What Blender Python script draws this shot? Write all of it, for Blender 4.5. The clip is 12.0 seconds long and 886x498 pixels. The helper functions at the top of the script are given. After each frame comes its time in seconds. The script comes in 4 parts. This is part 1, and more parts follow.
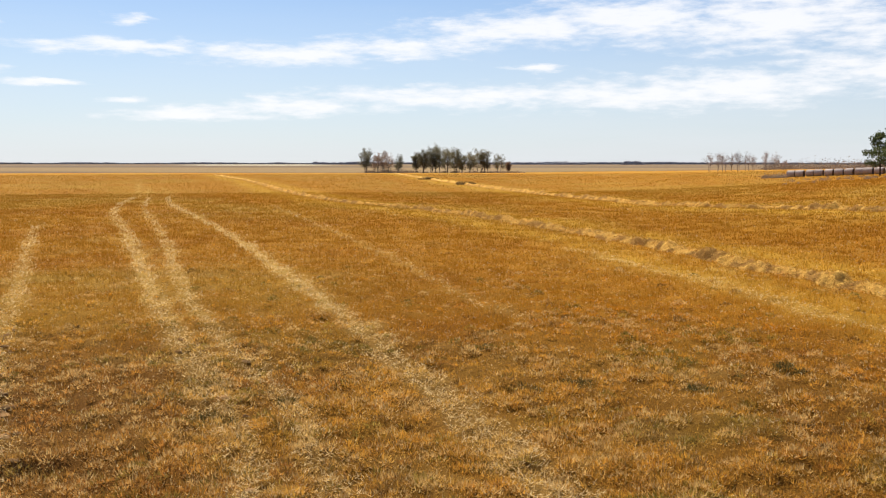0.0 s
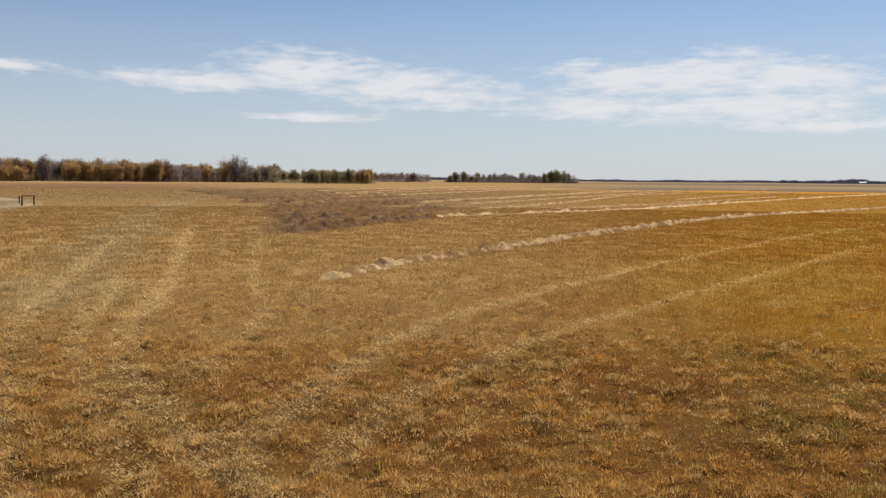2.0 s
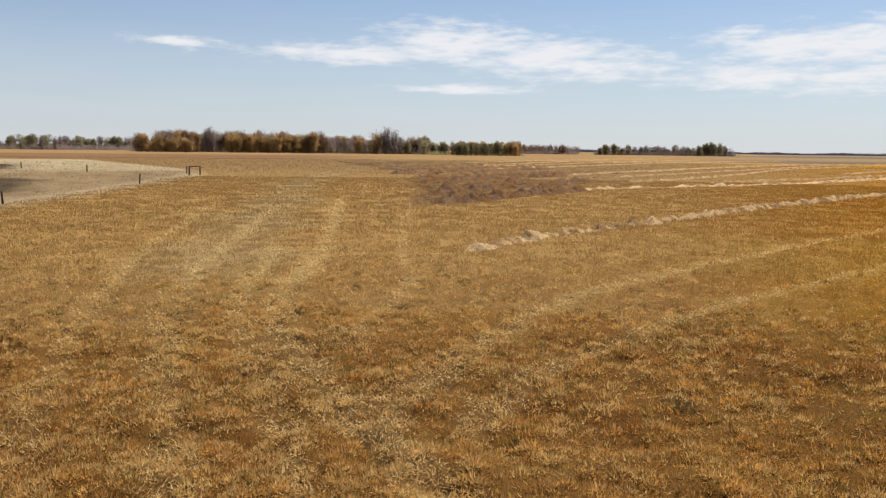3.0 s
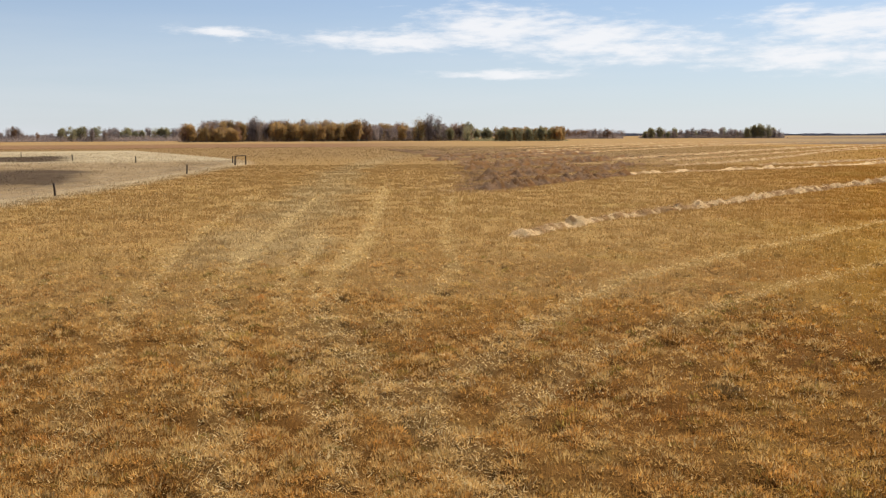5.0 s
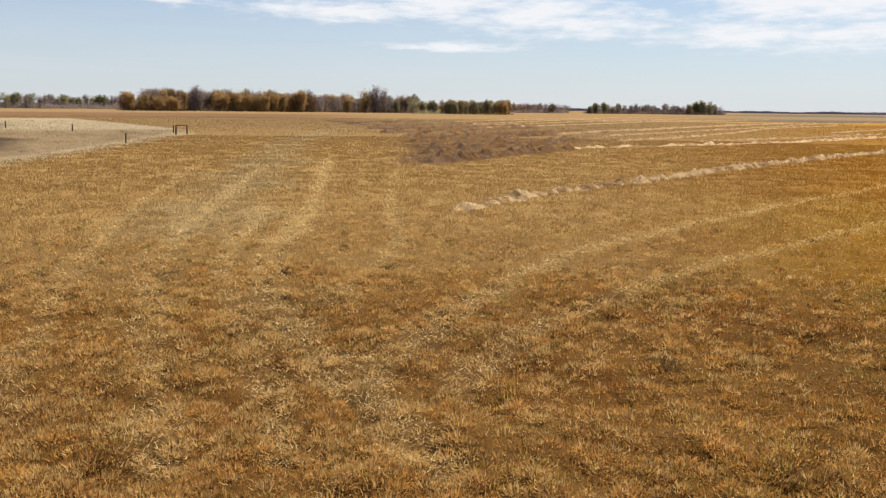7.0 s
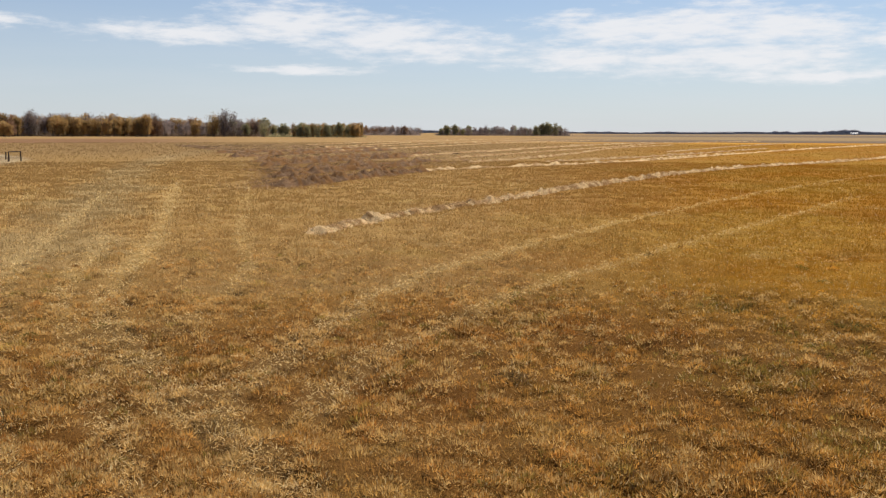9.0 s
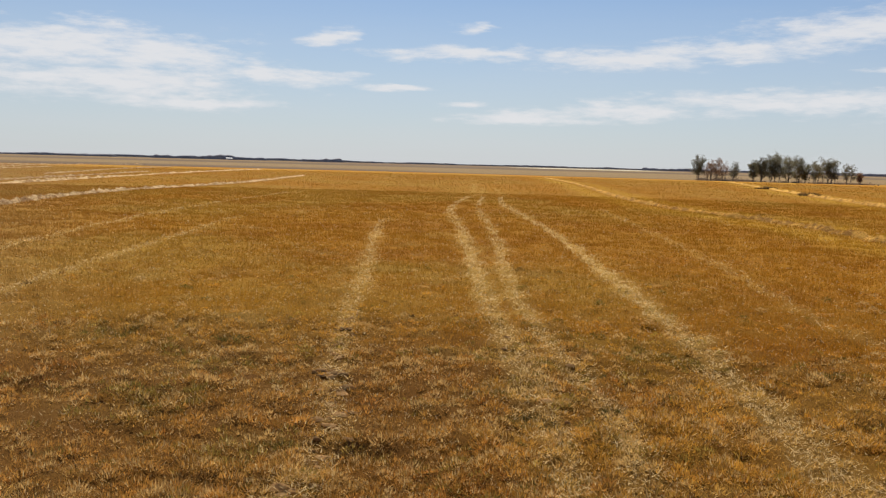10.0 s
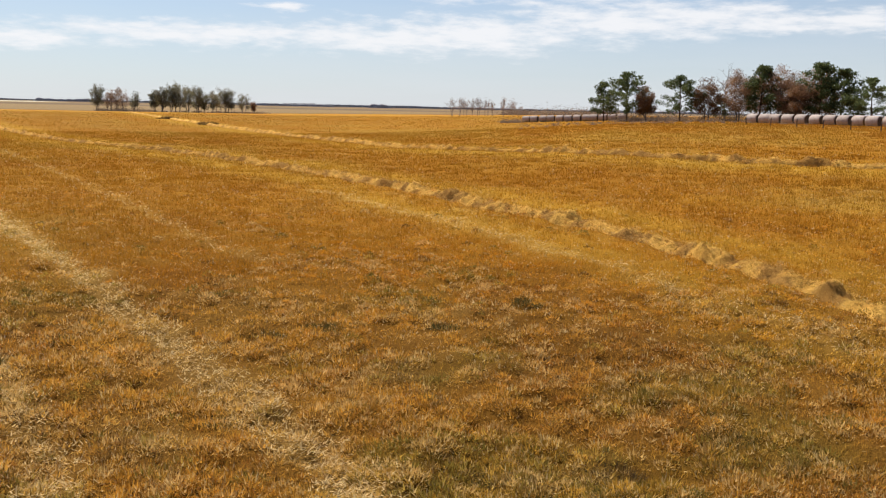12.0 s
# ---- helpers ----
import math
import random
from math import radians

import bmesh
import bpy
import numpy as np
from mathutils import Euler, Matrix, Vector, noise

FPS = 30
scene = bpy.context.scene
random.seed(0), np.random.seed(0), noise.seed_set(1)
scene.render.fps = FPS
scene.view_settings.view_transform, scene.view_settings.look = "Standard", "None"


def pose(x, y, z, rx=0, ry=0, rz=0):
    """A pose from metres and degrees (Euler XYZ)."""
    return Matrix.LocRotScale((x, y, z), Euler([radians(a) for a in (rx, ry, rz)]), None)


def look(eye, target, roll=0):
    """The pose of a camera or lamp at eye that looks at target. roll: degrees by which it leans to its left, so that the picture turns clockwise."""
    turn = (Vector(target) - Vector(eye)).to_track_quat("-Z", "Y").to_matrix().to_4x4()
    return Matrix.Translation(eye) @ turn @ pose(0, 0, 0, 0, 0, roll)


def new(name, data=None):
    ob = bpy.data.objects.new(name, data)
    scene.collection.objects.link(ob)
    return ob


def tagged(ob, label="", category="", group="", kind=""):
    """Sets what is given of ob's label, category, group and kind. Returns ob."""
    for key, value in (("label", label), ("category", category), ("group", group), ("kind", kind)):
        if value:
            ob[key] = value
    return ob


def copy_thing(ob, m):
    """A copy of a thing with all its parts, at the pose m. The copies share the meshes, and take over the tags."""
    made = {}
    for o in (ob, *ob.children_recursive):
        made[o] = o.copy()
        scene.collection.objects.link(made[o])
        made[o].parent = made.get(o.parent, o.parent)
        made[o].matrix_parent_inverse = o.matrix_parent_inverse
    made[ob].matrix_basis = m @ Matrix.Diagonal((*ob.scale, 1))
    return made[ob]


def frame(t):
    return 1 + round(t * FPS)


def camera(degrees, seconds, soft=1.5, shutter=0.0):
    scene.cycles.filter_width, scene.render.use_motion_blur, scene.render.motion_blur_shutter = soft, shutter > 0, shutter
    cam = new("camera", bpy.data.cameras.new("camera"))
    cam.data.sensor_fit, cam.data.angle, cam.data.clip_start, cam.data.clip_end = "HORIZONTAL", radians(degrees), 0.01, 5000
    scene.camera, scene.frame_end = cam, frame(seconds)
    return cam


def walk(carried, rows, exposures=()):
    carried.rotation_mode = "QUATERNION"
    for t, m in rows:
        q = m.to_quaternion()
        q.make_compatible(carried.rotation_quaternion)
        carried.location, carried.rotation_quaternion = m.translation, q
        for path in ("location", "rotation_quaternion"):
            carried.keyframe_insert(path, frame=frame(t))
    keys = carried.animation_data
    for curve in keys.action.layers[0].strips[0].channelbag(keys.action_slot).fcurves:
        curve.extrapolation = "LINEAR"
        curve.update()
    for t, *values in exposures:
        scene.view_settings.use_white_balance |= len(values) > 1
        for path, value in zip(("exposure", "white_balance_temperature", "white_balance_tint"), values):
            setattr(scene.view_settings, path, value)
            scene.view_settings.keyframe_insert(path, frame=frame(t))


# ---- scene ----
# camera: a drone hovering about four metres over a stubble field, panning left and back
cam = camera(51.95, 12.0, soft=1.2)
ROWS = [
    # seconds, x, y, z, yaw, pitch, lean
    (0, 0.000, 0.000, 4.000, 0.00, -5.40, 0.04),
    (0.1, -0.021, 0.125, 3.978, 3.85, -4.38, 0.16),
    (0.2, -0.050, 0.260, 3.950, 6.65, -3.92, 0.30),
    (0.3, -0.090, 0.410, 3.912, 9.30, -3.47, 0.42),
    (0.4, -0.130, 0.560, 3.880, 10.95, -3.20, 0.55),
    (0.5, -0.151, 0.651, 3.868, 11.72, -2.99, 0.64),
    (0.6, -0.145, 0.590, 3.885, 12.50, -3.13, 0.50),
    (0.7, -0.129, 0.498, 3.912, 16.40, -3.42, 0.52),
    (0.8, -0.110, 0.400, 3.940, 24.70, -4.33, 0.55),
    (0.9, -0.093, 0.300, 3.965, 33.30, -4.45, 0.30),
    (1, -0.086, 0.247, 3.977, 40.96, -4.05, -0.35),
    (1.1, -0.098, 0.239, 3.979, 46.00, -3.82, -0.25),
    (1.2, -0.131, 0.234, 3.980, 49.60, -3.60, -0.20),
    (1.3, -0.177, 0.231, 3.981, 51.80, -3.55, -0.10),
    (1.5, -0.283, 0.230, 3.981, 54.99, -3.92, 0.19),
    (1.7, -0.372, 0.248, 3.960, 56.50, -4.10, 0.38),
    (2, -0.430, 0.280, 3.921, 58.28, -4.42, 0.48),
    (2.2, -0.423, 0.280, 3.921, 58.85, -5.39, 0.59),
    (2.5, -0.383, 0.277, 3.924, 60.83, -6.26, 0.70),
    (3, -0.304, 0.272, 3.936, 67.54, -6.25, 0.65),
    (3.2, -0.350, 0.279, 3.926, 68.66, -6.23, 0.48),
    (4.8, -0.309, 0.302, 3.931, 70.50, -6.98, -0.26),
    (5, -0.293, 0.299, 3.932, 70.35, -7.11, -0.24),
    (5.5, -0.324, 0.328, 3.929, 69.21, -7.70, 0.05),
    (6, -0.298, 0.316, 3.938, 67.94, -8.23, 0.36),
    (6.5, -0.340, 0.331, 3.931, 67.11, -8.64, 0.66),
    (8.5, -0.242, 0.375, 3.951, 65.48, -8.81, -0.42),
    (9, -0.183, 0.401, 3.948, 57.75, -7.34, 0.17),
    (9.3, -0.236, 0.466, 3.926, 47.20, -7.35, 0.59),
    (9.5, -0.265, 0.519, 3.914, 39.68, -7.08, 0.87),
    (9.7, -0.264, 0.567, 3.913, 32.90, -5.75, 1.50),
    (9.8, -0.263, 0.588, 3.912, 29.00, -5.05, 1.80),
    (10, -0.256, 0.619, 3.911, 20.30, -5.36, 1.49),
    (10.2, -0.220, 0.634, 3.905, 12.30, -6.55, 2.65),
    (10.3, -0.189, 0.637, 3.901, 9.20, -6.90, 3.20),
    (10.5, -0.119, 0.639, 3.897, 4.22, -6.90, 3.86),
    (10.7, -0.056, 0.621, 3.901, -1.20, -7.10, 4.10),
    (10.8, -0.027, 0.607, 3.905, -3.50, -7.58, 4.06),
    (11, 0.025, 0.589, 3.910, -6.69, -8.48, 3.58),
    (11.2, 0.074, 0.594, 3.912, -10.40, -8.65, 2.85),
    (11.5, 0.135, 0.610, 3.912, -13.83, -8.76, 1.80),
    (12, 0.190, 0.624, 3.887, -15.89, -8.82, 1.23),
]


def aimed(x, y, z, yaw, pitch, lean):
    a, p = radians(yaw), radians(pitch)
    return look((x, y, z), (x - math.sin(a) * math.cos(p), y + math.cos(a) * math.cos(p), z + math.sin(p)), lean)


EXPOSURES = [(0.0, 0.60), (0.1, 0.48), (0.3, 0.25), (0.5, 0.18), (1.0, 0.05), (1.5, 0.10), (2.0, 0.24), (3.0, 0.38), (5.0, 0.48), (8.5, 0.47), (9.0, 0.36), (9.5, 0.38), (10.0, 0.20), (10.2, 0.16), (10.5, 0.26), (11.0, 0.38), (12.0, 0.48)]
walk(cam, [(t, aimed(*row)) for t, *row in ROWS], EXPOSURES)

# ---- sky and sun ----
SUN_AZ, SUN_EL = 24.0, 51.0   # degrees left of the first view's heading, and above the horizon


def toward(az, el=0.0):
    a, e = radians(az), radians(el)
    return Vector((-math.sin(a) * math.cos(e), math.cos(a) * math.cos(e), math.sin(e)))


sun = new("sun", bpy.data.lights.new("sun", "SUN"))
sun.data.energy, sun.data.angle, sun.data.color = 5.0, radians(0.6), (1.0, 0.93, 0.82)
sun.matrix_world = look(toward(SUN_AZ, SUN_EL) * 100, (0, 0, 0))

world = bpy.data.worlds.new("sky")
scene.world = world
world.use_nodes = True
wt = world.node_tree
wt.nodes.clear()


def wnode(kind, **sets):
    n = wt.nodes.new(kind)
    for key, value in sets.items():
        setattr(n, key, value)
    return n


def wlink(a, b):
    wt.links.new(a, b)


def wmath(op, a, b=None, clamp=False):
    n = wnode("ShaderNodeMath", operation=op, use_clamp=clamp)
    for i, v in enumerate((a, b)):
        if v is None:
            continue
        if isinstance(v, (int, float)):
            n.inputs[i].default_value = v
        else:
            wlink(v, n.inputs[i])
    return n.outputs[0]


sky = wnode("ShaderNodeTexSky", sky_type="NISHITA", sun_disc=False, sun_elevation=radians(SUN_EL), sun_rotation=radians(-SUN_AZ),
            air_density=1.0, dust_density=0.6, ozone_density=2.5, altitude=400)
coord = wnode("ShaderNodeTexCoord")
split = wnode("ShaderNodeSeparateXYZ")
wlink(coord.outputs["Generated"], split.inputs[0])
sx, sy, sz = split.outputs
az_deg = wmath("MULTIPLY", wmath("ARCTAN2", wmath("MULTIPLY", sx, -1.0), sy), 57.2958)
el_deg = wmath("MULTIPLY", wmath("ARCSINE", sz), 57.2958)
flat = wnode("ShaderNodeCombineXYZ")
wlink(az_deg, flat.inputs[0])
wlink(el_deg, flat.inputs[1])


def wnoise(sx_, sy_, detail, rough, off):
    m = wnode("ShaderNodeVectorMath", operation="MULTIPLY_ADD")
    wlink(flat.outputs[0], m.inputs[0])
    m.inputs[1].default_value = (sx_, sy_, 1)
    m.inputs[2].default_value = (off, off * 0.7, off * 0.3)
    n = wnode("ShaderNodeTexNoise")
    n.inputs["Scale"].default_value, n.inputs["Detail"].default_value, n.inputs["Roughness"].default_value = 1.0, detail, rough
    wlink(m.outputs[0], n.inputs["Vector"])
    return n.outputs[0]


# thin autumn cloud sheets: bearing, height, half width and half height in degrees
CLOUDS = (
    (18.8, 6.75, 5.5, .4), (10, 6.6, 6, .55), (3, 7.1, 6, .65), (-4, 8.1, 6, .9), (-12, 8.6, 8, 1.3), (-20, 8.3, 8, 1.6), (-27, 7.4, 6, 1.0),
    (15.5, 2.9, 5, .4), (9, 3.5, 5, .5), (0, 4.0, 9, .65), (-11, 4.2, 8, .8), (-18, 4.5, 8, 1.0), (-26, 5.2, 8, 1.0), (-32, 5.7, 6, .8), (-39, 5.3, 7, .6),
    (19.3, 8.4, 1.4, .3), (24.2, 4.6, 2.2, .22), (18.8, 3.7, 1.6, .2), (-5.5, 5.8, 1.8, .22), (27.5, 7.6, 1.5, .4),
    (73, 5.8, 6.5, .55), (67, 6.4, 5.5, 1.1), (62, 5.9, 6, 1.2), (57.5, 5.2, 4.5, .8), (67, 3.7, 4.5, .3), (83.5, 6.2, 3.2, .35),
    (47, 6.2, 5.5, .9), (42, 6.3, 6, 1.2), (36.8, 6.0, 5.5, 1.0), (31, 5.1, 4.5, .5), (40, 4.3, 8.5, .9), (49, 4.4, 5.5, .7), (35, 3.3, 5, .4),
)
warp = wnode("ShaderNodeCombineXYZ")
wlink(wmath("MULTIPLY", wmath("SUBTRACT", wnoise(.12, .5, 4, .55, 3.1), .5), 7.0), warp.inputs[0])
wlink(wmath("MULTIPLY", wmath("SUBTRACT", wnoise(.22, 1.3, 5, .6, 8.7), .5), 1.1), warp.inputs[1])
warped = wnode("ShaderNodeVectorMath", operation="ADD")
wlink(flat.outputs[0], warped.inputs[0])
wlink(warp.outputs[0], warped.inputs[1])
nearest = None
for ca, ce, cw, ch in CLOUDS:
    n = wnode("ShaderNodeVectorMath", operation="MULTIPLY_ADD")
    wlink(warped.outputs[0], n.inputs[0])
    n.inputs[1].default_value = (.86 / cw, .72 / ch, 0)
    n.inputs[2].default_value = (-.86 * ca / cw, -.72 * ce / ch, 0)
    ln = wnode("ShaderNodeVectorMath", operation="LENGTH")
    wlink(n.outputs[0], ln.inputs[0])
    nearest = ln.outputs["Value"] if nearest is None else wmath("MINIMUM", nearest, ln.outputs["Value"])
streak = wnoise(.5, 2.1, 8, .6, 1.3)
dens = wmath("ADD", wmath("SUBTRACT", 1.12, nearest), wmath("MULTIPLY", wmath("SUBTRACT", streak, .5), 2.1))
sheet = wnode("ShaderNodeMapRange", interpolation_type="SMOOTHSTEP")
wlink(dens, sheet.inputs["Value"])
sheet.inputs["From Max"].default_value = 1.05
near_mask = wmath("MULTIPLY", sheet.outputs[0], .88)
# thin veil low over the horizon and scattered sheets overhead
veil = wmath("MULTIPLY", wmath("SUBTRACT", wnoise(.06, .6, 5, .6, 5.5), .40, ), 1.6, True)
high = wmath("MULTIPLY", wmath("GREATER_THAN", el_deg, 11.0), wmath("MULTIPLY", wmath("SUBTRACT", wnoise(.035, .09, 6, .6, 9.5), .52), 4.0, True))
low_fade = wmath("SUBTRACT", 1.0, wmath("MULTIPLY", el_deg, .075), True)
haze = wmath("MULTIPLY", low_fade, wmath("ADD", .72, wmath("MULTIPLY", veil, .2)))
cloud = wmath("MAXIMUM", near_mask, wmath("MULTIPLY", high, .8))
hazy = wnode("ShaderNodeMix", data_type="RGBA")
wlink(haze, hazy.inputs["Factor"])
hazy.inputs["B"].default_value = (.545, .562, .60, 1)
mix = wnode("ShaderNodeMix", data_type="RGBA")
wlink(cloud, mix.inputs["Factor"])
tone = wnode("ShaderNodeVectorMath", operation="MULTIPLY")
wlink(sky.outputs[0], tone.inputs[0])
tone.inputs[1].default_value = (.050, .061, .0725)
wlink(tone.outputs[0], hazy.inputs["A"])
wlink(hazy.outputs["Result"], mix.inputs["A"])
mix.inputs["B"].default_value = (.675, .675, .69, 1)
back = wnode("ShaderNodeBackground")
wlink(mix.outputs["Result"], back.inputs["Color"])
back.inputs["Strength"].default_value = 1.0
wlink(back.outputs[0], wnode("ShaderNodeOutputWorld").inputs[0])


# ---- materials ----
def material(name):
    m = bpy.data.materials.new(name)
    m.use_nodes = True
    m.node_tree.nodes.clear()
    return m, m.node_tree.nodes, m.node_tree.links


def mixed(nodes, links, fac, a, b, blend="MIX"):
    n = nodes.new("ShaderNodeMix")
    n.data_type, n.blend_type = "RGBA", blend
    for slot, v in (("Factor", fac), ("A", a), ("B", b)):
        if isinstance(v, (int, float, tuple)):
            n.inputs[slot].default_value = v
        else:
            links.new(v, n.inputs[slot])
    return n.outputs["Result"]


def noise_tex(nodes, links, scale, detail=4, rough=.6, space="Object"):
    c, n = nodes.new("ShaderNodeTexCoord"), nodes.new("ShaderNodeTexNoise")
    links.new(c.outputs[space], n.inputs["Vector"])
    n.inputs["Scale"].default_value, n.inputs["Detail"].default_value, n.inputs["Roughness"].default_value = scale, detail, rough
    return n.outputs[0]


def ramp(nodes, links, value, lo, hi):
    n = nodes.new("ShaderNodeMapRange")
    n.inputs["From Min"].default_value, n.inputs["From Max"].default_value = lo, hi
    links.new(value, n.inputs["Value"])
    return n.outputs[0]


def surface(name, colour, dark, scale, rough=.9, bump=.02, tint=False, through_light=0.0, randomness=0.0, grain=None, gloss=.03):
    """Rough natural surface: two scales of mottling, fine relief; tint reads the mesh's own colours; through_light for thin leaves and straw."""
    m, nodes, links = material(name)
    base = colour
    if tint:
        a = nodes.new("ShaderNodeAttribute")
        a.attribute_name = "tint"
        base = a.outputs["Color"]
    else:
        base = (*colour, 1)
    big = noise_tex(nodes, links, scale)
    fine = noise_tex(nodes, links, (grain or scale * 9), 5, .7)
    col = mixed(nodes, links, ramp(nodes, links, big, .3, .7), base, (*dark, 1), "MULTIPLY" if tint else "MIX")
    col = mixed(nodes, links, ramp(nodes, links, fine, .35, .75), col, mixed(nodes, links, 1.0, col, (.62, .58, .52, 1), "MULTIPLY"))
    if randomness:
        info, hsv = nodes.new("ShaderNodeObjectInfo"), nodes.new("ShaderNodeHueSaturation")
        links.new(col, hsv.inputs["Color"])
        mr = nodes.new("ShaderNodeMapRange")
        mr.inputs["To Min"].default_value, mr.inputs["To Max"].default_value = 1 - randomness, 1 + randomness
        links.new(info.outputs["Random"], mr.inputs["Value"])
        links.new(mr.outputs[0], hsv.inputs["Value"])
        col = hsv.outputs["Color"]
    p = nodes.new("ShaderNodeBsdfPrincipled")
    links.new(col, p.inputs["Base Color"])
    p.inputs["Roughness"].default_value = rough
    p.inputs["Specular IOR Level"].default_value = gloss
    if bump:
        b = nodes.new("ShaderNodeBump")
        b.inputs["Distance"].default_value = bump
        links.new(fine, b.inputs["Height"])
        links.new(b.outputs[0], p.inputs["Normal"])
    out = nodes.new("ShaderNodeOutputMaterial")
    if through_light:
        t, s = nodes.new("ShaderNodeBsdfTranslucent"), nodes.new("ShaderNodeMixShader")
        links.new(col, t.inputs["Color"])
        s.inputs[0].default_value = through_light
        links.new(p.outputs[0], s.inputs[1])
        links.new(t.outputs[0], s.inputs[2])
        links.new(s.outputs[0], out.inputs[0])
    else:
        links.new(p.outputs[0], out.inputs[0])
    return m


M_GROUND = surface("field_soil", (0, 0, 0), (.78, .72, .64), .35, .95, .06, tint=True, grain=22.0)
M_STRAW = surface("stubble_straw", (0, 0, 0), (.88, .84, .8), 1.5, .65, 0, tint=True, through_light=.42)
M_HEAP = surface("windrow_straw", (0, 0, 0), (.86, .80, .70), 3.0, .85, .05, tint=True, grain=40.0, through_light=.12)
M_BARK = surface("grey_bark", (.22, .19, .165), (.11, .09, .08), 2.0, .9, .02)
M_PINEBARK = surface("pine_bark", (.13, .085, .06), (.05, .035, .03), 2.0, .9, .02)
M_NEEDLE = surface("pine_needles", (.15, .18, .07), (.085, .11, .05), .6, .7, 0, through_light=.4, randomness=.25)
M_LEAF_YELLOW = surface("yellow_autumn_leaves", (.56, .36, .13), (.38, .26, .13), .3, .7, 0, through_light=.5, randomness=.3)
M_LEAF_OLIVE = surface("olive_leaves", (.27, .245, .145), (.19, .17, .11), .4, .7, 0, through_light=.5, randomness=.3)
# lighter than the poplar leaves: distance haze of the belt is in the colour
M_LEAF_BELT = surface("hazed_olive_leaves", (.42, .38, .20), (.31, .28, .16), .4, .7, 0, through_light=.5, randomness=.3)
M_LEAF_RUST = surface("rust_brown_leaves", (.36, .215, .125), (.25, .15, .095), .3, .8, 0, through_light=.45, randomness=.3)
M_TWIG = surface("grey_twigs", (.45, .37, .33), (.32, .26, .235), .4, .9, 0, through_light=.3, randomness=.25)
M_POST = surface("weathered_post", (.12, .09, .07), (.05, .04, .032), 3.0, .9, .01)
M_WIRE = surface("dull_wire", (.16, .15, .14), (.09, .08, .07), 3.0, .6, 0)
M_WRAP = surface("bale_net_wrap", (.52, .43, .385), (.38, .31, .27), 1.2, .6, .02, randomness=.12)
M_BALE_END = surface("bale_straw_end", (.20, .14, .10), (.10, .07, .05), 4.0, .95, .04)
# pale blue-grey: the haze over the far woods is put into the base colour
M_WOODS = surface("hazed_distant_woods", (.42, .42, .45), (.34, .34, .37), .01, 1, 0, through_light=.3)
M_BRUSH = surface("dry_brush", (.36, .27, .19), (.25, .185, .14), .15, .95, 0, through_light=.4)
M_WEED = surface("dry_weeds", (0, 0, 0), (.7, .66, .62), 1.2, .9, 0, tint=True, through_light=.5)
M_TIN = surface("white_sheet_metal", (.75, .75, .76), (.6, .6, .6), .5, .4, 0, gloss=.5)


# ---- numeric helpers ----
def hash01(i, j, seed):
    h = (i.astype(np.int64) * 374761393 + j.astype(np.int64) * 668265263 + seed * 974634777) & 0x7FFFFFFF
    h = ((h ^ (h >> 13)) * 1274126177) & 0x7FFFFFFF
    h = (h ^ (h >> 16)) & 0x7FFFFFFF
    return (h % 100003) / 100003.0


def vnoise(x, y, size, seed=0):
    """Smooth value noise, 0 to 1, with features of the given size in metres."""
    u, v = x / size, y / size
    i, j = np.floor(u), np.floor(v)
    f, g = u - i, v - j
    f, g = f * f * (3 - 2 * f), g * g * (3 - 2 * g)
    a, b = hash01(i, j, seed), hash01(i + 1, j, seed)
    c, d = hash01(i, j + 1, seed), hash01(i + 1, j + 1, seed)
    return (a * (1 - f) + b * f) * (1 - g) + (c * (1 - f) + d * f) * g


def fbm(x, y, size, seed=0, octaves=3):
    total, amp, norm = 0, 1.0, 0
    for k in range(octaves):
        total = total + amp * vnoise(x, y, size / 2 ** k, seed + 17 * k)
        norm += amp
        amp *= .55
    return total / norm


def smooth(a, b, x):
    t = np.clip((x - a) / (b - a), 0, 1)
    return t * t * (3 - 2 * t)


def bearing(x, y):
    return np.degrees(np.arctan2(-x, y))


def land(x, y):
    """Height of the land: level, with a low swell towards the farmyard."""
    r, az = np.hypot(x, y), bearing(x, y)
    top = np.interp(-az, (6, 13, 20.7, 26.7, 33, 42, 90, 140), (0, .45, 1.4, 2.3, 2.75, 2.85, 2, 0))
    return top * smooth(15, 125, r) * (1 - smooth(300, 1200, r))


def along(path, x, y):
    """Least distance from points to a polyline."""
    best = np.full(np.shape(x), 1e9)
    for (ax, ay), (bx, by) in zip(path[:-1], path[1:]):
        dx, dy = bx - ax, by - ay
        t = np.clip(((x - ax) * dx + (y - ay) * dy) / (dx * dx + dy * dy), 0, 1)
        best = np.minimum(best, np.hypot(x - ax - t * dx, y - ay - t * dy))
    return best


def curve_through(path, n=12):
    """Catmull-Rom points through a polyline."""
    p = [np.array(q, float) for q in path]
    p = [2 * p[0] - p[1]] + p + [2 * p[-1] - p[-2]]
    out = []
    for a, b, c, d in zip(p[:-3], p[1:-2], p[2:-1], p[3:]):
        for k in range(n):
            t = k / n
            out.append(.5 * (2 * b + (c - a) * t + (2 * a - 5 * b + 4 * c - d) * t * t + (3 * b - a - 3 * c + d) * t ** 3))
    out.append(p[-2])
    return [tuple(q) for q in out]


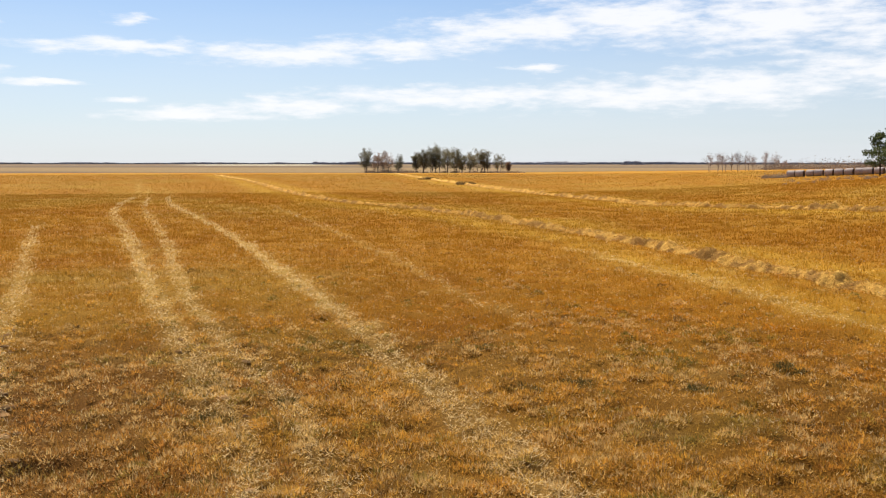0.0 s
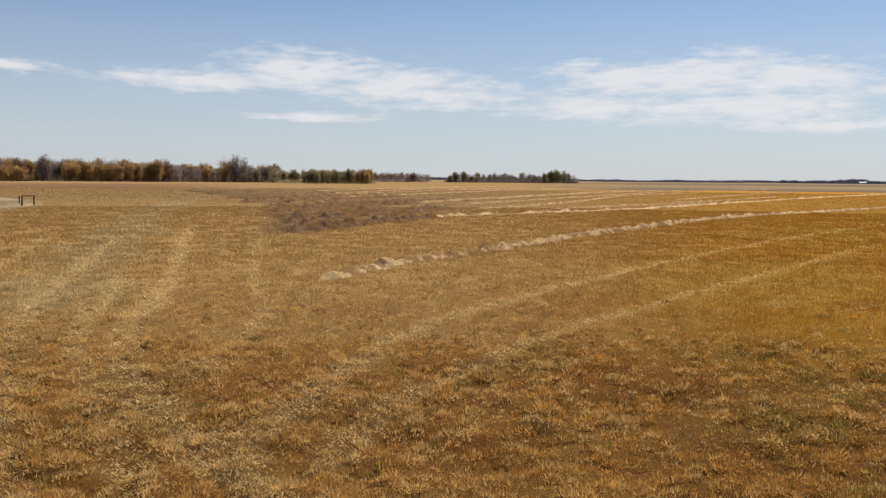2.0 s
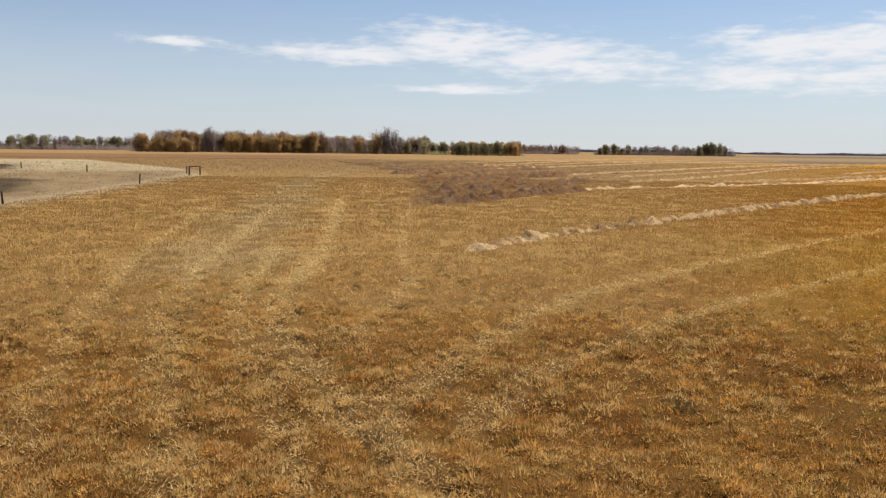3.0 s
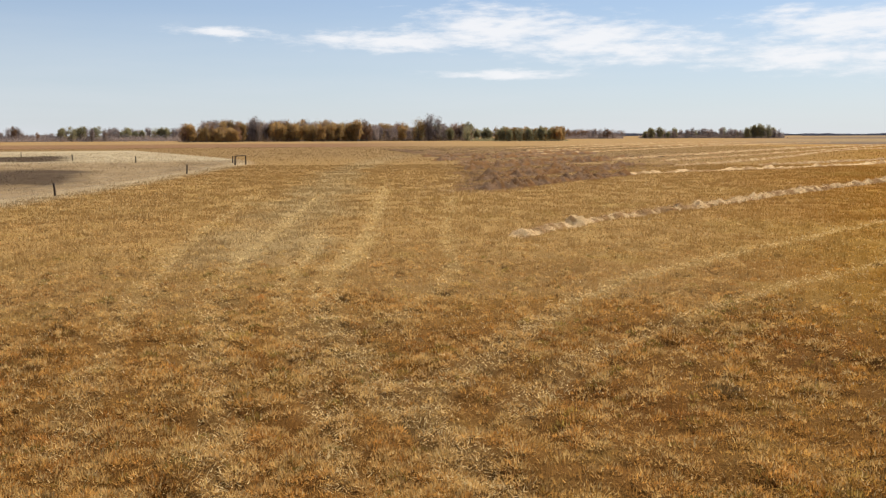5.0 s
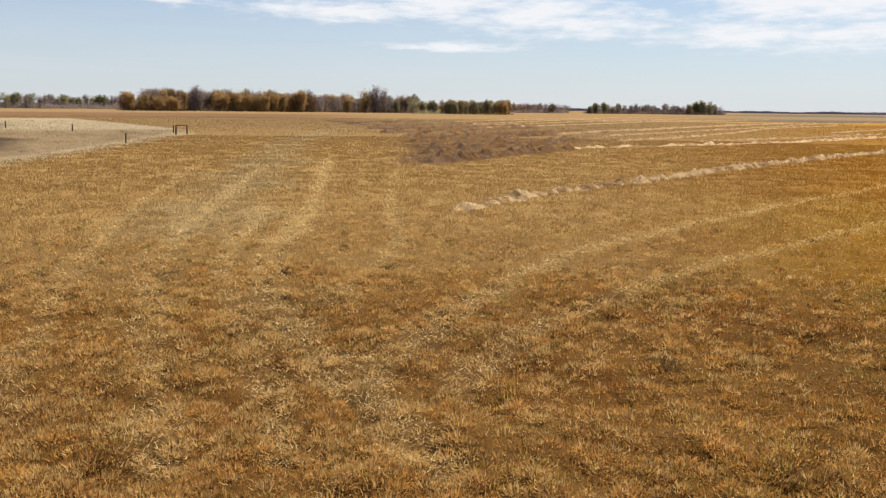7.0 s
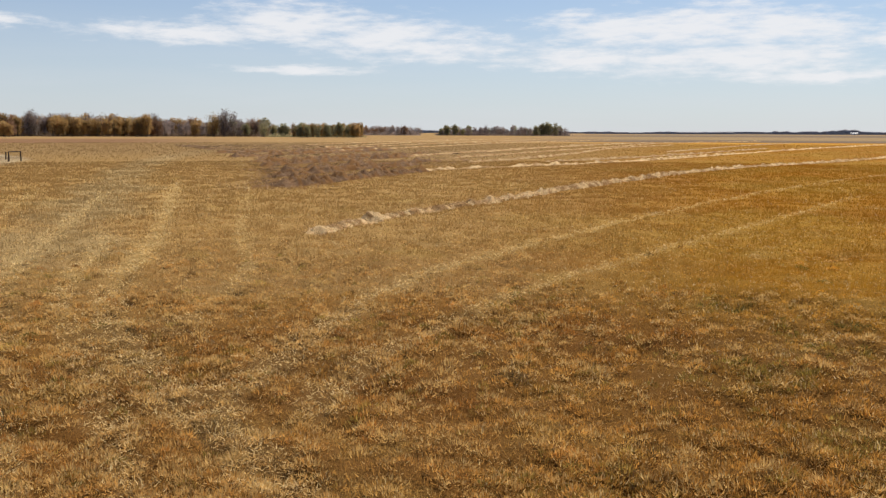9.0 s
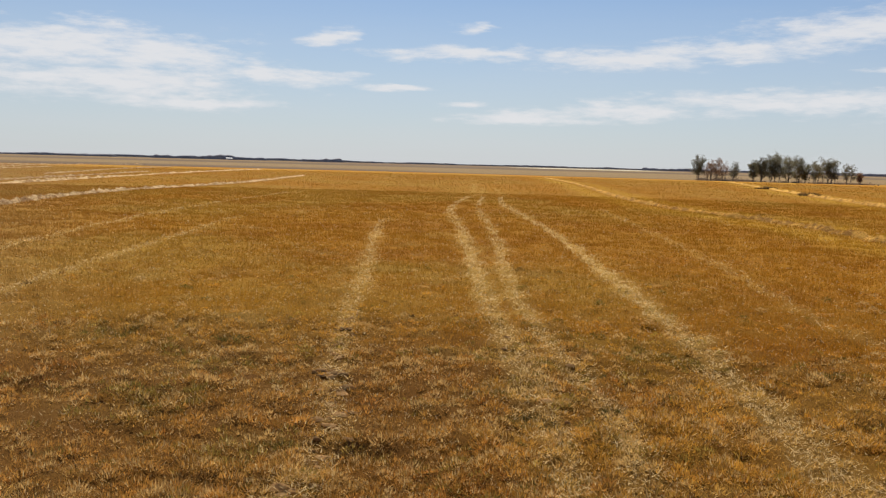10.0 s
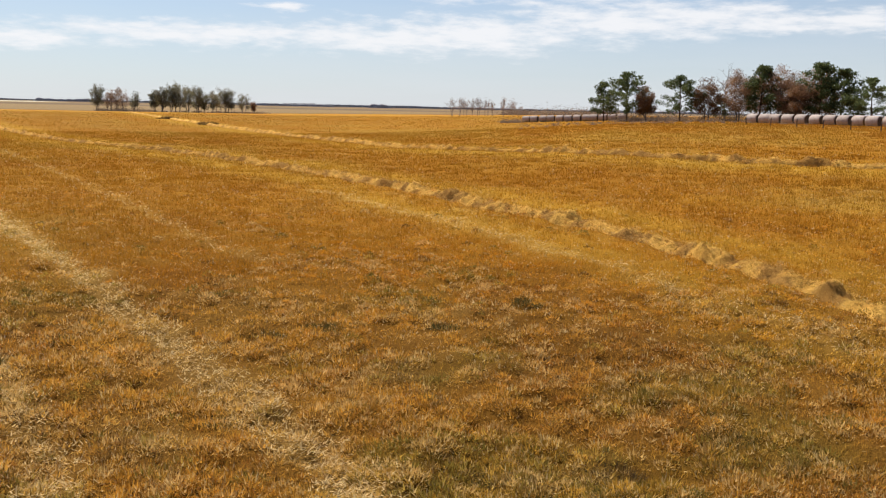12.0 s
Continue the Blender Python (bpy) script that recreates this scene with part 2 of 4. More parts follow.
# windrow centre lines
W1 = [(13.2, 13.2), (13.3, 15.6), (13.6, 19.4), (12.9, 27.4), (11.3, 34.5), (9.6, 44), (4.5, 62.6), (-1.4, 78), (-10.8, 94.7), (-23.2, 132), (-44, 206), (-75, 300)]
W2 = [(43, 34), (38.5, 43.6), (32.8, 49.9), (27, 62), (19, 80), (12.8, 115), (4.2, 170), (-3.2, 225), (-17.6, 336)]
W3 = [(-32.2, 14.6), (-37.4, 20.9), (-42.7, 30.8), (-53.1, 48.8), (-68.3, 80.5), (-80.7, 123), (-100.7, 173), (-114, 205)]
W4 = [(-79, 46), (-82, 54), (-92, 88), (-127, 162), (-152, 218), (-185, 300)]

# wheel tracks (path, half width, strength)
TRACKS = [
    (curve_through([(-5.2, 7), (-5.9, 11.3), (-9.2, 18.4), (-12.9, 27.2), (-18.7, 40.7), (-26, 58)], 4), .34, .62),
    (curve_through([(-2.0, 8), (-2.4, 11), (-3.4, 14), (-6, 20.5), (-9.9, 30.3), (-18.5, 53), (-28.6, 79.2), (-40, 120), (-63.8, 189.6), (-85, 253)], 4), .42, .9),
    (curve_through([(-1.0, 8), (-1.4, 11), (-2.8, 15.4), (-5, 20.5), (-7.9, 27.7), (-16.5, 53), (-26.0, 79.2), (-38, 118), (-62, 189)], 4), .36, .8),
    (curve_through([(2.1, 8), (1.4, 10.8), (.6, 13.4), (-1, 18.9), (-6, 33.6), (-12.7, 53.1), (-27.2, 90.4), (-36, 120), (-45, 146)], 4), .42, 1.0),
    (curve_through([(3.6, 22), (1.2, 25.5), (-1.4, 35.5), (-6.4, 53.1), (-16, 85)], 4), .3, .35),
    (curve_through([(11.1, 9), (11.1, 13.4), (10.7, 17.3), (10.3, 22), (9.2, 28), (6, 42)], 4), .5, .45),
    (curve_through([(-13, 4.5), (-16.9, 8.2), (-20.6, 11.8), (-26.5, 21.6), (-36.8, 43.4), (-48, 73.2), (-68, 137)], 4), .42, .75),
    (curve_through([(-11.5, 5.5), (-14.2, 7.9), (-18.8, 15.6), (-23.4, 26.3), (-34, 52)], 4), .36, .6),
    (curve_through([(-9, 4.1), (-13.2, 4.1), (-17.4, 4.2), (-21.1, 4.7), (-26.2, 6.2), (-34.7, 9.4), (-69, 20)], 4), .5, .8),
    (curve_through([(-10, 2.6), (-15, 3.2), (-18.1, 3.5), (-21.4, 3.8), (-26.5, 5), (-36, 8)], 4), .36, .6),
    (curve_through([(-10, 1.2), (-18.2, 1.9), (-23.4, 2.6), (-33, 5), (-60, 13)], 4), .42, .6),
    (curve_through([(-12, -.5), (-20, .2), (-34, 2.5), (-62, 9)], 4), .36, .45),
    (curve_through([(-17.5, 5.2), (-20.4, 6.8), (-25, 9.4), (-37.6, 13.8), (-67, 25)], 4), .36, .45),
]


def track_mask(x, y):
    m = np.zeros(np.shape(x))
    ragged = .2 + .75 * vnoise(x, y, 1.4, 71) + .7 * vnoise(x, y, .4, 73)
    fade = 1 - .5 * smooth(32, 110, np.hypot(x, y)) * (.4 + .6 * smooth(20, 32, bearing(x, y)))
    for path, half, strength in TRACKS:
        d = along(path, x, y)
        half = half * (1.08 - .25 * smooth(30, 90, np.hypot(x, y)))
        m = np.maximum(m, strength * fade * (1 - smooth(half * .35, half * 1.35, d / ragged)))
    return m


LANE = curve_through([(-30, 4), (-49, 10), (-106, 26), (-190, 60)], 4)
FENCE_LINE = [(-48, -10.5), (-59.7, -6.3), (-66.9, -3.7), (-78, 0.1), (-100.8, 7.3), (-129.9, 15.9), (-140.4, 18.5)]
BACK_FENCE = [(-140.4, 18.5), (-148.5, 3.1), (-164.4, -6.6), (-197.3, -17.3), (-240, -28)]


def inside_lot(x, y):
    """1 inside the fenced lot, which lies beyond the fence line."""
    edge = np.interp(-x, (40, 59.7, 66.9, 78, 100.8, 129.9, 146, 170, 290), (-14, -6.3, -3.7, .1, 7.3, 15.9, 20.5, 19, 4))
    return smooth(-.6, .6, edge - y) * smooth(52, 56, -x) * (1 - smooth(265, 290, -x))


def blend(base, colour, w):
    return base + (np.array(colour) - base) * w[:, None]


def limited(c, top=.86):
    """Keeps the hue of colours that would be too bright."""
    c = np.maximum(c, .01)
    return c * np.minimum(1, top / c.max(1))[:, None]


def field_colour(x, y):
    """Colours of the stubble, straw, weeds and soil over the plan."""
    r, az = np.hypot(x, y), bearing(x, y)
    n1, n2, n3 = fbm(x, y, 14, 1), fbm(x, y, 4.5, 5), fbm(x, y, 1.3, 9)
    c = np.tile(np.array((.56, .265, .036)), (len(x), 1))
    c = blend(c, (.55, .315, .060), smooth(.35, .7, n1) * .8)                     # ochre
    c = blend(c, (.47, .195, .025), smooth(.45, .75, n2) * .6)                    # deep orange
    left = smooth(36, 60, az)
    c = blend(c, (.53, .345, .17), left * .88)                                    # drier, paler to the west
    near = 1 - smooth(17, 24, r + 8 * (n2 - .5))
    c = blend(c, (.55, .315, .074), near * .6)
    c = blend(c, (.46, .24, .085), near * smooth(10, 26, az) * .6)
    c = blend(c, (.33, .145, .038), near * smooth(.42, .7, fbm(x, y, 3.2, 31)) * (.28 + .5 * smooth(8, 26, az) * (1 - smooth(52, 64, az))))   # russet regrowth
    green = near * smooth(.5, .72, fbm(x, y, 2.3, 43)) * (1 - .55 * smooth(12, 30, az)) * (1 - .7 * smooth(50, 60, az))
    c = blend(c, (.29, .235, .05), green * .42)
    c = c * (1 - .12 * near * smooth(10, 24, az) * (1 - smooth(38, 50, az)))[:, None]
    c = blend(c, (.58, .40, .15), smooth(.62, .8, n3) * .35)
    c = blend(c, (.47, .20, .022), smooth(16, 24, r) * (1 - smooth(45, 80, r)) * smooth(-34, -22, az) * (1 - smooth(2, 12, az)) * smooth(.3, .6, n1) * .6)
    c = c * (1 - .12 * smooth(-14, 0, az) * (1 - smooth(45, 60, az)) * smooth(14, 24, r) * (1 - smooth(300, 360, r)))[:, None]
    # combed bands beside the windrows: bright chaff close by, deep orange between
    d = np.minimum(along(W1, x, y), along(W2, x, y)) + 1.6 * (n2 - .5)
    c = blend(c, (.70, .41, .062), np.exp(-((d - 2.6) / 1.7) ** 2) * .6 * (1 - left))
    c = blend(c, (.50, .225, .022), np.exp(-((d - 8.5) / 2.6) ** 2) * .55 * (1 - left) * (1 - near))
    t = track_mask(x, y)
    c = blend(c, (.72, .48, .17), t * (1 - left) * .65)
    c = blend(c, (.62, .44, .22), t * left * .65)
    lane = 1 - smooth(.8, 3.6, along(LANE, x, y) + 4.5 * (n2 - .5))
    c = blend(c, (.55, .415, .26), lane * .6)
    # weedy lodged patch
    lo_, hi_ = 24 + np.minimum(.37 * (-x - 64), 30 + .17 * (-x - 146)), 26 + 1.05 * (-x - 60)
    weedy = smooth(-5, 5, y - lo_ + 9 * (n2 - .5)) * smooth(-16, 14, hi_ - y + 22 * (n1 - .5)) * smooth(56, 74, -x + 8 * (n2 - .5)) * (1 - smooth(40, 75, y - lo_)) * (.45 + .8 * n3)
    c = blend(c, (.42, .29, .19), np.clip(weedy, 0, 1) * .34)
    # pale far stubble towards the woods
    c = blend(c, (.33, .215, .125), smooth(75, 200, r) * smooth(40, 58, az) * .75)
    strip = vnoise(r * .6, az * 3, 30, 77)
    c = blend(c, (.25, .14, .095), smooth(315, 335, r) * (1 - smooth(470, 520, r)) * smooth(68, 78, az) * (.7 + .3 * strip))
    c = blend(c, (.36, .25, .15), smooth(540, 560, r) * (1 - smooth(640, 680, r)) * smooth(60, 66, az) * smooth(.4, .6, strip) * .8)
    # fenced lot: bleached grass, dark trodden soil
    lot = inside_lot(x, y)
    c = blend(c, (.43, .315, .225), lot)
    c = blend(c, (.31, .22, .155), lot * smooth(.45, .7, fbm(x, y * 2, 7, 53)) * .7)
    c = blend(c, (.60, .49, .39), lot * smooth(140, 165, -x))
    wob = 12 * (fbm(x, y * 2.5, 11, 55, 4) - .5)
    soil = smooth(76, 86, -x + wob) * (1 - smooth(112, 126, -x + wob)) * (1 - smooth(-6, -2, y + wob * .3))
    soil = np.maximum(soil, smooth(156, 166, -x + wob) * (1 - smooth(196, 210, -x + wob)) * (1 - smooth(-12, -5, y + wob * .3)))
    soil = soil * (.5 + .9 * fbm(x, y, 3, 58))
    c = blend(c, (.135, .095, .075), lot * np.clip(soil * 1.35, 0, 1))
    verge = np.exp(-((along(FENCE_LINE, x, y) - .6) / 1.1) ** 2)
    c = blend(c, (.62, .49, .37), verge * .8)
    # other fields beyond the field's far edge
    edge = 365 + 25 * np.sin(np.radians(az * 3)) + 90 * smooth(5, -15, az)
    far = smooth(-6, 6, r - edge) * (1 - smooth(44, 56, az))
    band = vnoise(r * .9, az * 6, 210, 91)
    c = blend(c, (.27, .19, .15), far)
    c = blend(c, (.19, .14, .125), far * smooth(.45, .6, band) * .8)
    c = blend(c, (.36, .26, .16), far * smooth(.62, .75, vnoise(r, az * 8, 330, 95)) * .7)
    c = blend(c, (.10, .075, .05), far * (1 - smooth(8, 18, r - edge)) * .8)
    c = blend(c, (.70, .68, .66), smooth(1500, 1560, r) * (1 - smooth(2100, 2300, r)) * smooth(6, 9, az) * (1 - smooth(14, 17, az)))  # far white dust haze, painted as a pale strip of ground
    c = blend(c, (.22, .18, .14), smooth(2600, 3300, r) * .8)
    return limited(c * np.array((1, 1, .8)))


def ground_z(x, y):
    r = np.hypot(x, y)
    fade = 1 - smooth(60, 160, r)
    rut = track_mask(x, y)
    return land(x, y) + fade * (.18 * (fbm(x, y, 2.2, 3) - .5) + .17 * (vnoise(x, y, .6, 8) - .5) - .06 * rut + .16 * rut * (vnoise(x + .3 * y, y - .3 * x, .27, 14) - .5))


def fast_mesh(name, verts, faces, colours=None, mat=None, smooth_shade=False):
    me = bpy.data.meshes.new(name)
    verts, faces = np.asarray(verts, np.float32), np.asarray(faces, np.int32)
    k = faces.shape[1]
    me.vertices.add(len(verts))
    me.vertices.foreach_set("co", verts.ravel())
    me.loops.add(faces.size)
    me.loops.foreach_set("vertex_index", faces.ravel())
    me.polygons.add(len(faces))
    me.polygons.foreach_set("loop_start", np.arange(0, faces.size, k, dtype=np.int32))
    if smooth_shade:
        me.polygons.foreach_set("use_smooth", np.ones(len(faces), bool))
    me.update(calc_edges=True)
    if colours is not None:
        a = me.color_attributes.new("tint", "FLOAT_COLOR", "POINT")
        a.data.foreach_set("color", np.column_stack([colours, np.ones(len(colours))]).astype(np.float32).ravel())
    if mat:
        me.materials.append(mat)
    return me


def part(name, mesh, parent, label="", m=None):
    ob = new(name, mesh)
    ob.parent = parent
    if m is not None:
        ob.matrix_basis = m
    return tagged(ob, label)


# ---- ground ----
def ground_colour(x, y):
    """Soil and chaff darker than the straw; nearby, the shade of the gaps is painted in."""
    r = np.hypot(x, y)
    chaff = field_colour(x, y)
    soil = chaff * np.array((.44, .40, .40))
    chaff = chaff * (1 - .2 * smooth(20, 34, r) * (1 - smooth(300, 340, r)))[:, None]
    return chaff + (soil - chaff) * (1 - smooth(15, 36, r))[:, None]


def build_ground():
    ang = np.concatenate([np.arange(-52, 106, .3), np.arange(106, 308, 3.0)])
    rad = [1.5]
    while rad[-1] < 4700:
        rad.append(rad[-1] * (1.010 if rad[-1] < 32 else 1.018 if rad[-1] < 130 else 1.03))
    rad = np.array(rad)
    A, R = np.meshgrid(np.radians(ang), rad)
    x, y = (-np.sin(A) * R).ravel(), (np.cos(A) * R).ravel()
    z = ground_z(x, y)
    na, nr = len(ang), len(rad)
    i, j = np.meshgrid(np.arange(nr - 1), np.arange(na), indexing="ij")
    a, b = i * na + j, i * na + (j + 1) % na
    faces = np.stack([a, a + na, b + na, b], -1).reshape(-1, 4)
    verts = np.vstack([np.column_stack([x, y, z]), [[0, 0, 0]]])
    inner = np.array([(-math.sin(a) * .02, math.cos(a) * .02, 0) for a in np.radians(ang)])
    inner[:, 2] = ground_z(inner[:, 0], inner[:, 1])
    verts = np.vstack([verts[:-1], inner])
    ring = np.arange(na)
    core = len(verts) - na
    faces = np.vstack([faces, np.stack([core + ring, ring, (ring + 1) % na, core + (ring + 1) % na], -1)])
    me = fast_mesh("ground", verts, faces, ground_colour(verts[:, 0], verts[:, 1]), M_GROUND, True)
    tagged(new("ground", me), "golden stubble field with pale straw wheel tracks", "field", kind="structure")


build_ground()

rng = np.random.default_rng(5)


def blades(x, y, z, height, width, lean, colours, direction=None):
    """One thin bent stalk (two triangles) for each point."""
    n = len(x)
    face = rng.uniform(0, np.pi, n)
    way = rng.uniform(0, 2 * np.pi, n) if direction is None else direction
    wx, wy = np.cos(face) * width / 2, np.sin(face) * width / 2
    lx, ly = np.cos(way) * np.sin(lean) * height, np.sin(way) * np.sin(lean) * height
    up = np.cos(lean) * height
    v = np.empty((n, 3, 3))
    v[:, 0] = np.column_stack([x - wx, y - wy, z])
    v[:, 1] = np.column_stack([x + wx, y + wy, z])
    v[:, 2] = np.column_stack([x + lx, y + ly, z + up])
    f = np.arange(n * 3).reshape(n, 3)
    return v.reshape(-1, 3), f, np.repeat(colours, 3, 0)


def polar(n, r0, r1, power):
    """Scattered points over the seen part of the field, denser close by."""
    r = r0 + (r1 - r0) * rng.random(n) ** power
    az = np.radians(rng.uniform(-46, 99, n))
    x, y = -np.sin(az) * r, np.cos(az) * r
    keep = inside_lot(x, y) < .5
    return x[keep], y[keep], r[keep]


def stalks(nt, per, r0, r1, power, size):
    """Cut stubble: short upright stalks in small bunches."""
    x, y, r = polar(nt, r0, r1, power)
    t = track_mask(x, y)
    near = 1 - smooth(17, 25, r)
    keep = (rng.random(len(x)) > .75 * t) & (rng.random(len(x)) > .35 * near)
    for path in (W1, W2, W3, W4):
        keep &= along(path, x, y) > .42
    x, y, r, t, near = x[keep], y[keep], r[keep], t[keep], near[keep]
    nt = len(x)
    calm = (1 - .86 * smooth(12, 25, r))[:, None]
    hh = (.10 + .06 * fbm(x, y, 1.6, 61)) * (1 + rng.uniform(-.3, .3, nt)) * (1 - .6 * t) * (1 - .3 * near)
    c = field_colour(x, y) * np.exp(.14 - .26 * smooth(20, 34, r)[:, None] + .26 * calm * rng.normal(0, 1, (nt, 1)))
    k = np.repeat(np.arange(nt), per)
    n = len(k)
    far = np.maximum(r[k] / 14, 1)
    a, d = rng.uniform(0, 2 * np.pi, n), np.sqrt(rng.random(n)) * size * far ** 1.15
    h = hh[k] * rng.uniform(.55, 1.25, n) + .02
    lean = np.minimum(np.abs(rng.normal(.10, .20 + .25 * near[k], n)) + 1.1 * t[k] * rng.random(n), 1.45)
    w = .010 * np.maximum(r[k] / 12, 1) ** .95 * rng.uniform(.6, 1.5, n)
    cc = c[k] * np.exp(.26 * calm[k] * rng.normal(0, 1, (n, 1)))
    v, f, cc = blades(x[k] + np.cos(a) * d, y[k] + np.sin(a) * d, ground_z(x, y)[k] - .03, h, w, lean, limited(cc))
    return fast_mesh("stubble", v, f, cc, M_STRAW)


TUFT_ROWS = [
    [(2.9, 9), (2.5, 11), (1.9, 13.5), (1.2, 16.5)], [(3.7, 9.4), (3.2, 12), (2.7, 14.6)], [(-1.5, 9), (-2.3, 12.1), (-3.4, 17.6)], [(-.2, 9), (-1.2, 13), (-2.6, 17)],
    [(-5.7, 8), (-6.4, 11.3), (-9.5, 17.6)], [(-13, 1.7), (-19, 2), (-24, 2.9)], [(-13, 4.8), (-17, 4.95), (-22, 5.7)], [(-13, -.9), (-18.3, -1.1), (-22, -.8)],
    [(-13.4, 6.6), (-16, 9), (-19.6, 13)], [(-12, 6.9), (-14.9, 10), (-18, 15)],
]


def tussocks(nt):
    """Regrowth and matted straw in separate clumps, with bare gaps between."""
    x, y, r = polar(nt, 7.5, 34, 1.25)
    az, t = bearing(x, y), track_mask(x, y)
    west = smooth(45, 60, az)
    edge = 1 - smooth(17, 26 + 8 * west, r + 7 * (fbm(x, y, 4.5, 5) - .5))
    keep = rng.random(len(x)) < (.10 + .9 * edge) * (1 - .55 * t) * (.30 + 1.0 * smooth(.3, .65, fbm(x, y, 1.3, 201)))
    x, y, r, az, t, west, edge = (q[keep] for q in (x, y, r, az, t, west, edge))
    row = np.array([(px + rng.normal(0, .16), py + rng.normal(0, .16)) for path in TUFT_ROWS for q in range(2)
                    for px, py in curve_through(path, 9) if rng.random() < .8])
    rowed = np.concatenate([np.zeros(len(x), bool), np.ones(len(row), bool)])
    x, y = np.concatenate([x, row[:, 0]]), np.concatenate([y, row[:, 1]])
    r, az = np.hypot(x, y), bearing(x, y)
    t, west, edge = track_mask(x, y), smooth(45, 60, az), np.concatenate([edge, np.ones(len(row))])
    nt = len(x)
    rad = np.where(rowed, rng.uniform(.10, .20, nt), .06 + .15 * rng.random(nt) ** 1.5)
    tall = (.045 + .055 * rng.random(nt)) * (.75 + .25 * edge)
    dome = rad * rng.uniform(.35, .85, nt)
    c = field_colour(x, y) * np.exp(rng.normal(.16, .26, (nt, 1)))
    kind, patch = rng.random(nt), fbm(x, y, 2.3, 43)
    straw, olive = kind < .26 + .28 * west, (kind > .96 - .34 * smooth(.45, .65, patch) * (1 - .8 * west))
    brown = ((kind > .58) & (kind < .69 - .05 * west)) | (rowed & (kind < .5))
    straw &= ~rowed
    russet = (kind >= .69) & (kind < .69 + .22 * (1 - .6 * west) * smooth(.42, .66, fbm(x, y, 3.2, 31)))
    for mask, tone in ((straw, (.90, .63, .25)), (brown, (.20, .115, .046)), (russet, (.40, .175, .042)), (olive, (.25, .215, .05))):
        c[mask] = (.35 * c[mask] + .65 * np.array(tone)) * rng.uniform(.75, 1.25, (mask.sum(), 1))
    k = np.repeat(np.arange(nt), np.clip((10 + 1900 * rad ** 2).astype(int), 12, 90))
    n = len(k)
    a, d = rng.uniform(0, 2 * np.pi, n), np.sqrt(rng.random(n))
    px, py = x[k] + np.cos(a) * d * rad[k], y[k] + np.sin(a) * d * rad[k]
    h = tall[k] * rng.uniform(.6, 1.2, n)
    lean = np.clip(.15 + .9 * d + rng.normal(0, .35, n), 0, 1.45)
    cc = c[k] * np.exp(rng.normal(0, .26, (n, 1))) * 1.05
    tip = (rng.random(n) < .10)[:, None]
    cc = np.where(tip, cc * .3 + np.array((.92, .70, .34)) * .7, cc)
    v, f, cc = blades(px, py, ground_z(x, y)[k] - .02 + dome[k] * (1 - d ** 2), h, .017 * np.maximum(r[k] / 12, 1) ** .9 * rng.uniform(.6, 1.5, n), lean, limited(cc), a + rng.normal(0, .5, n))
    return fast_mesh("tussocks", v, f, cc, M_STRAW)


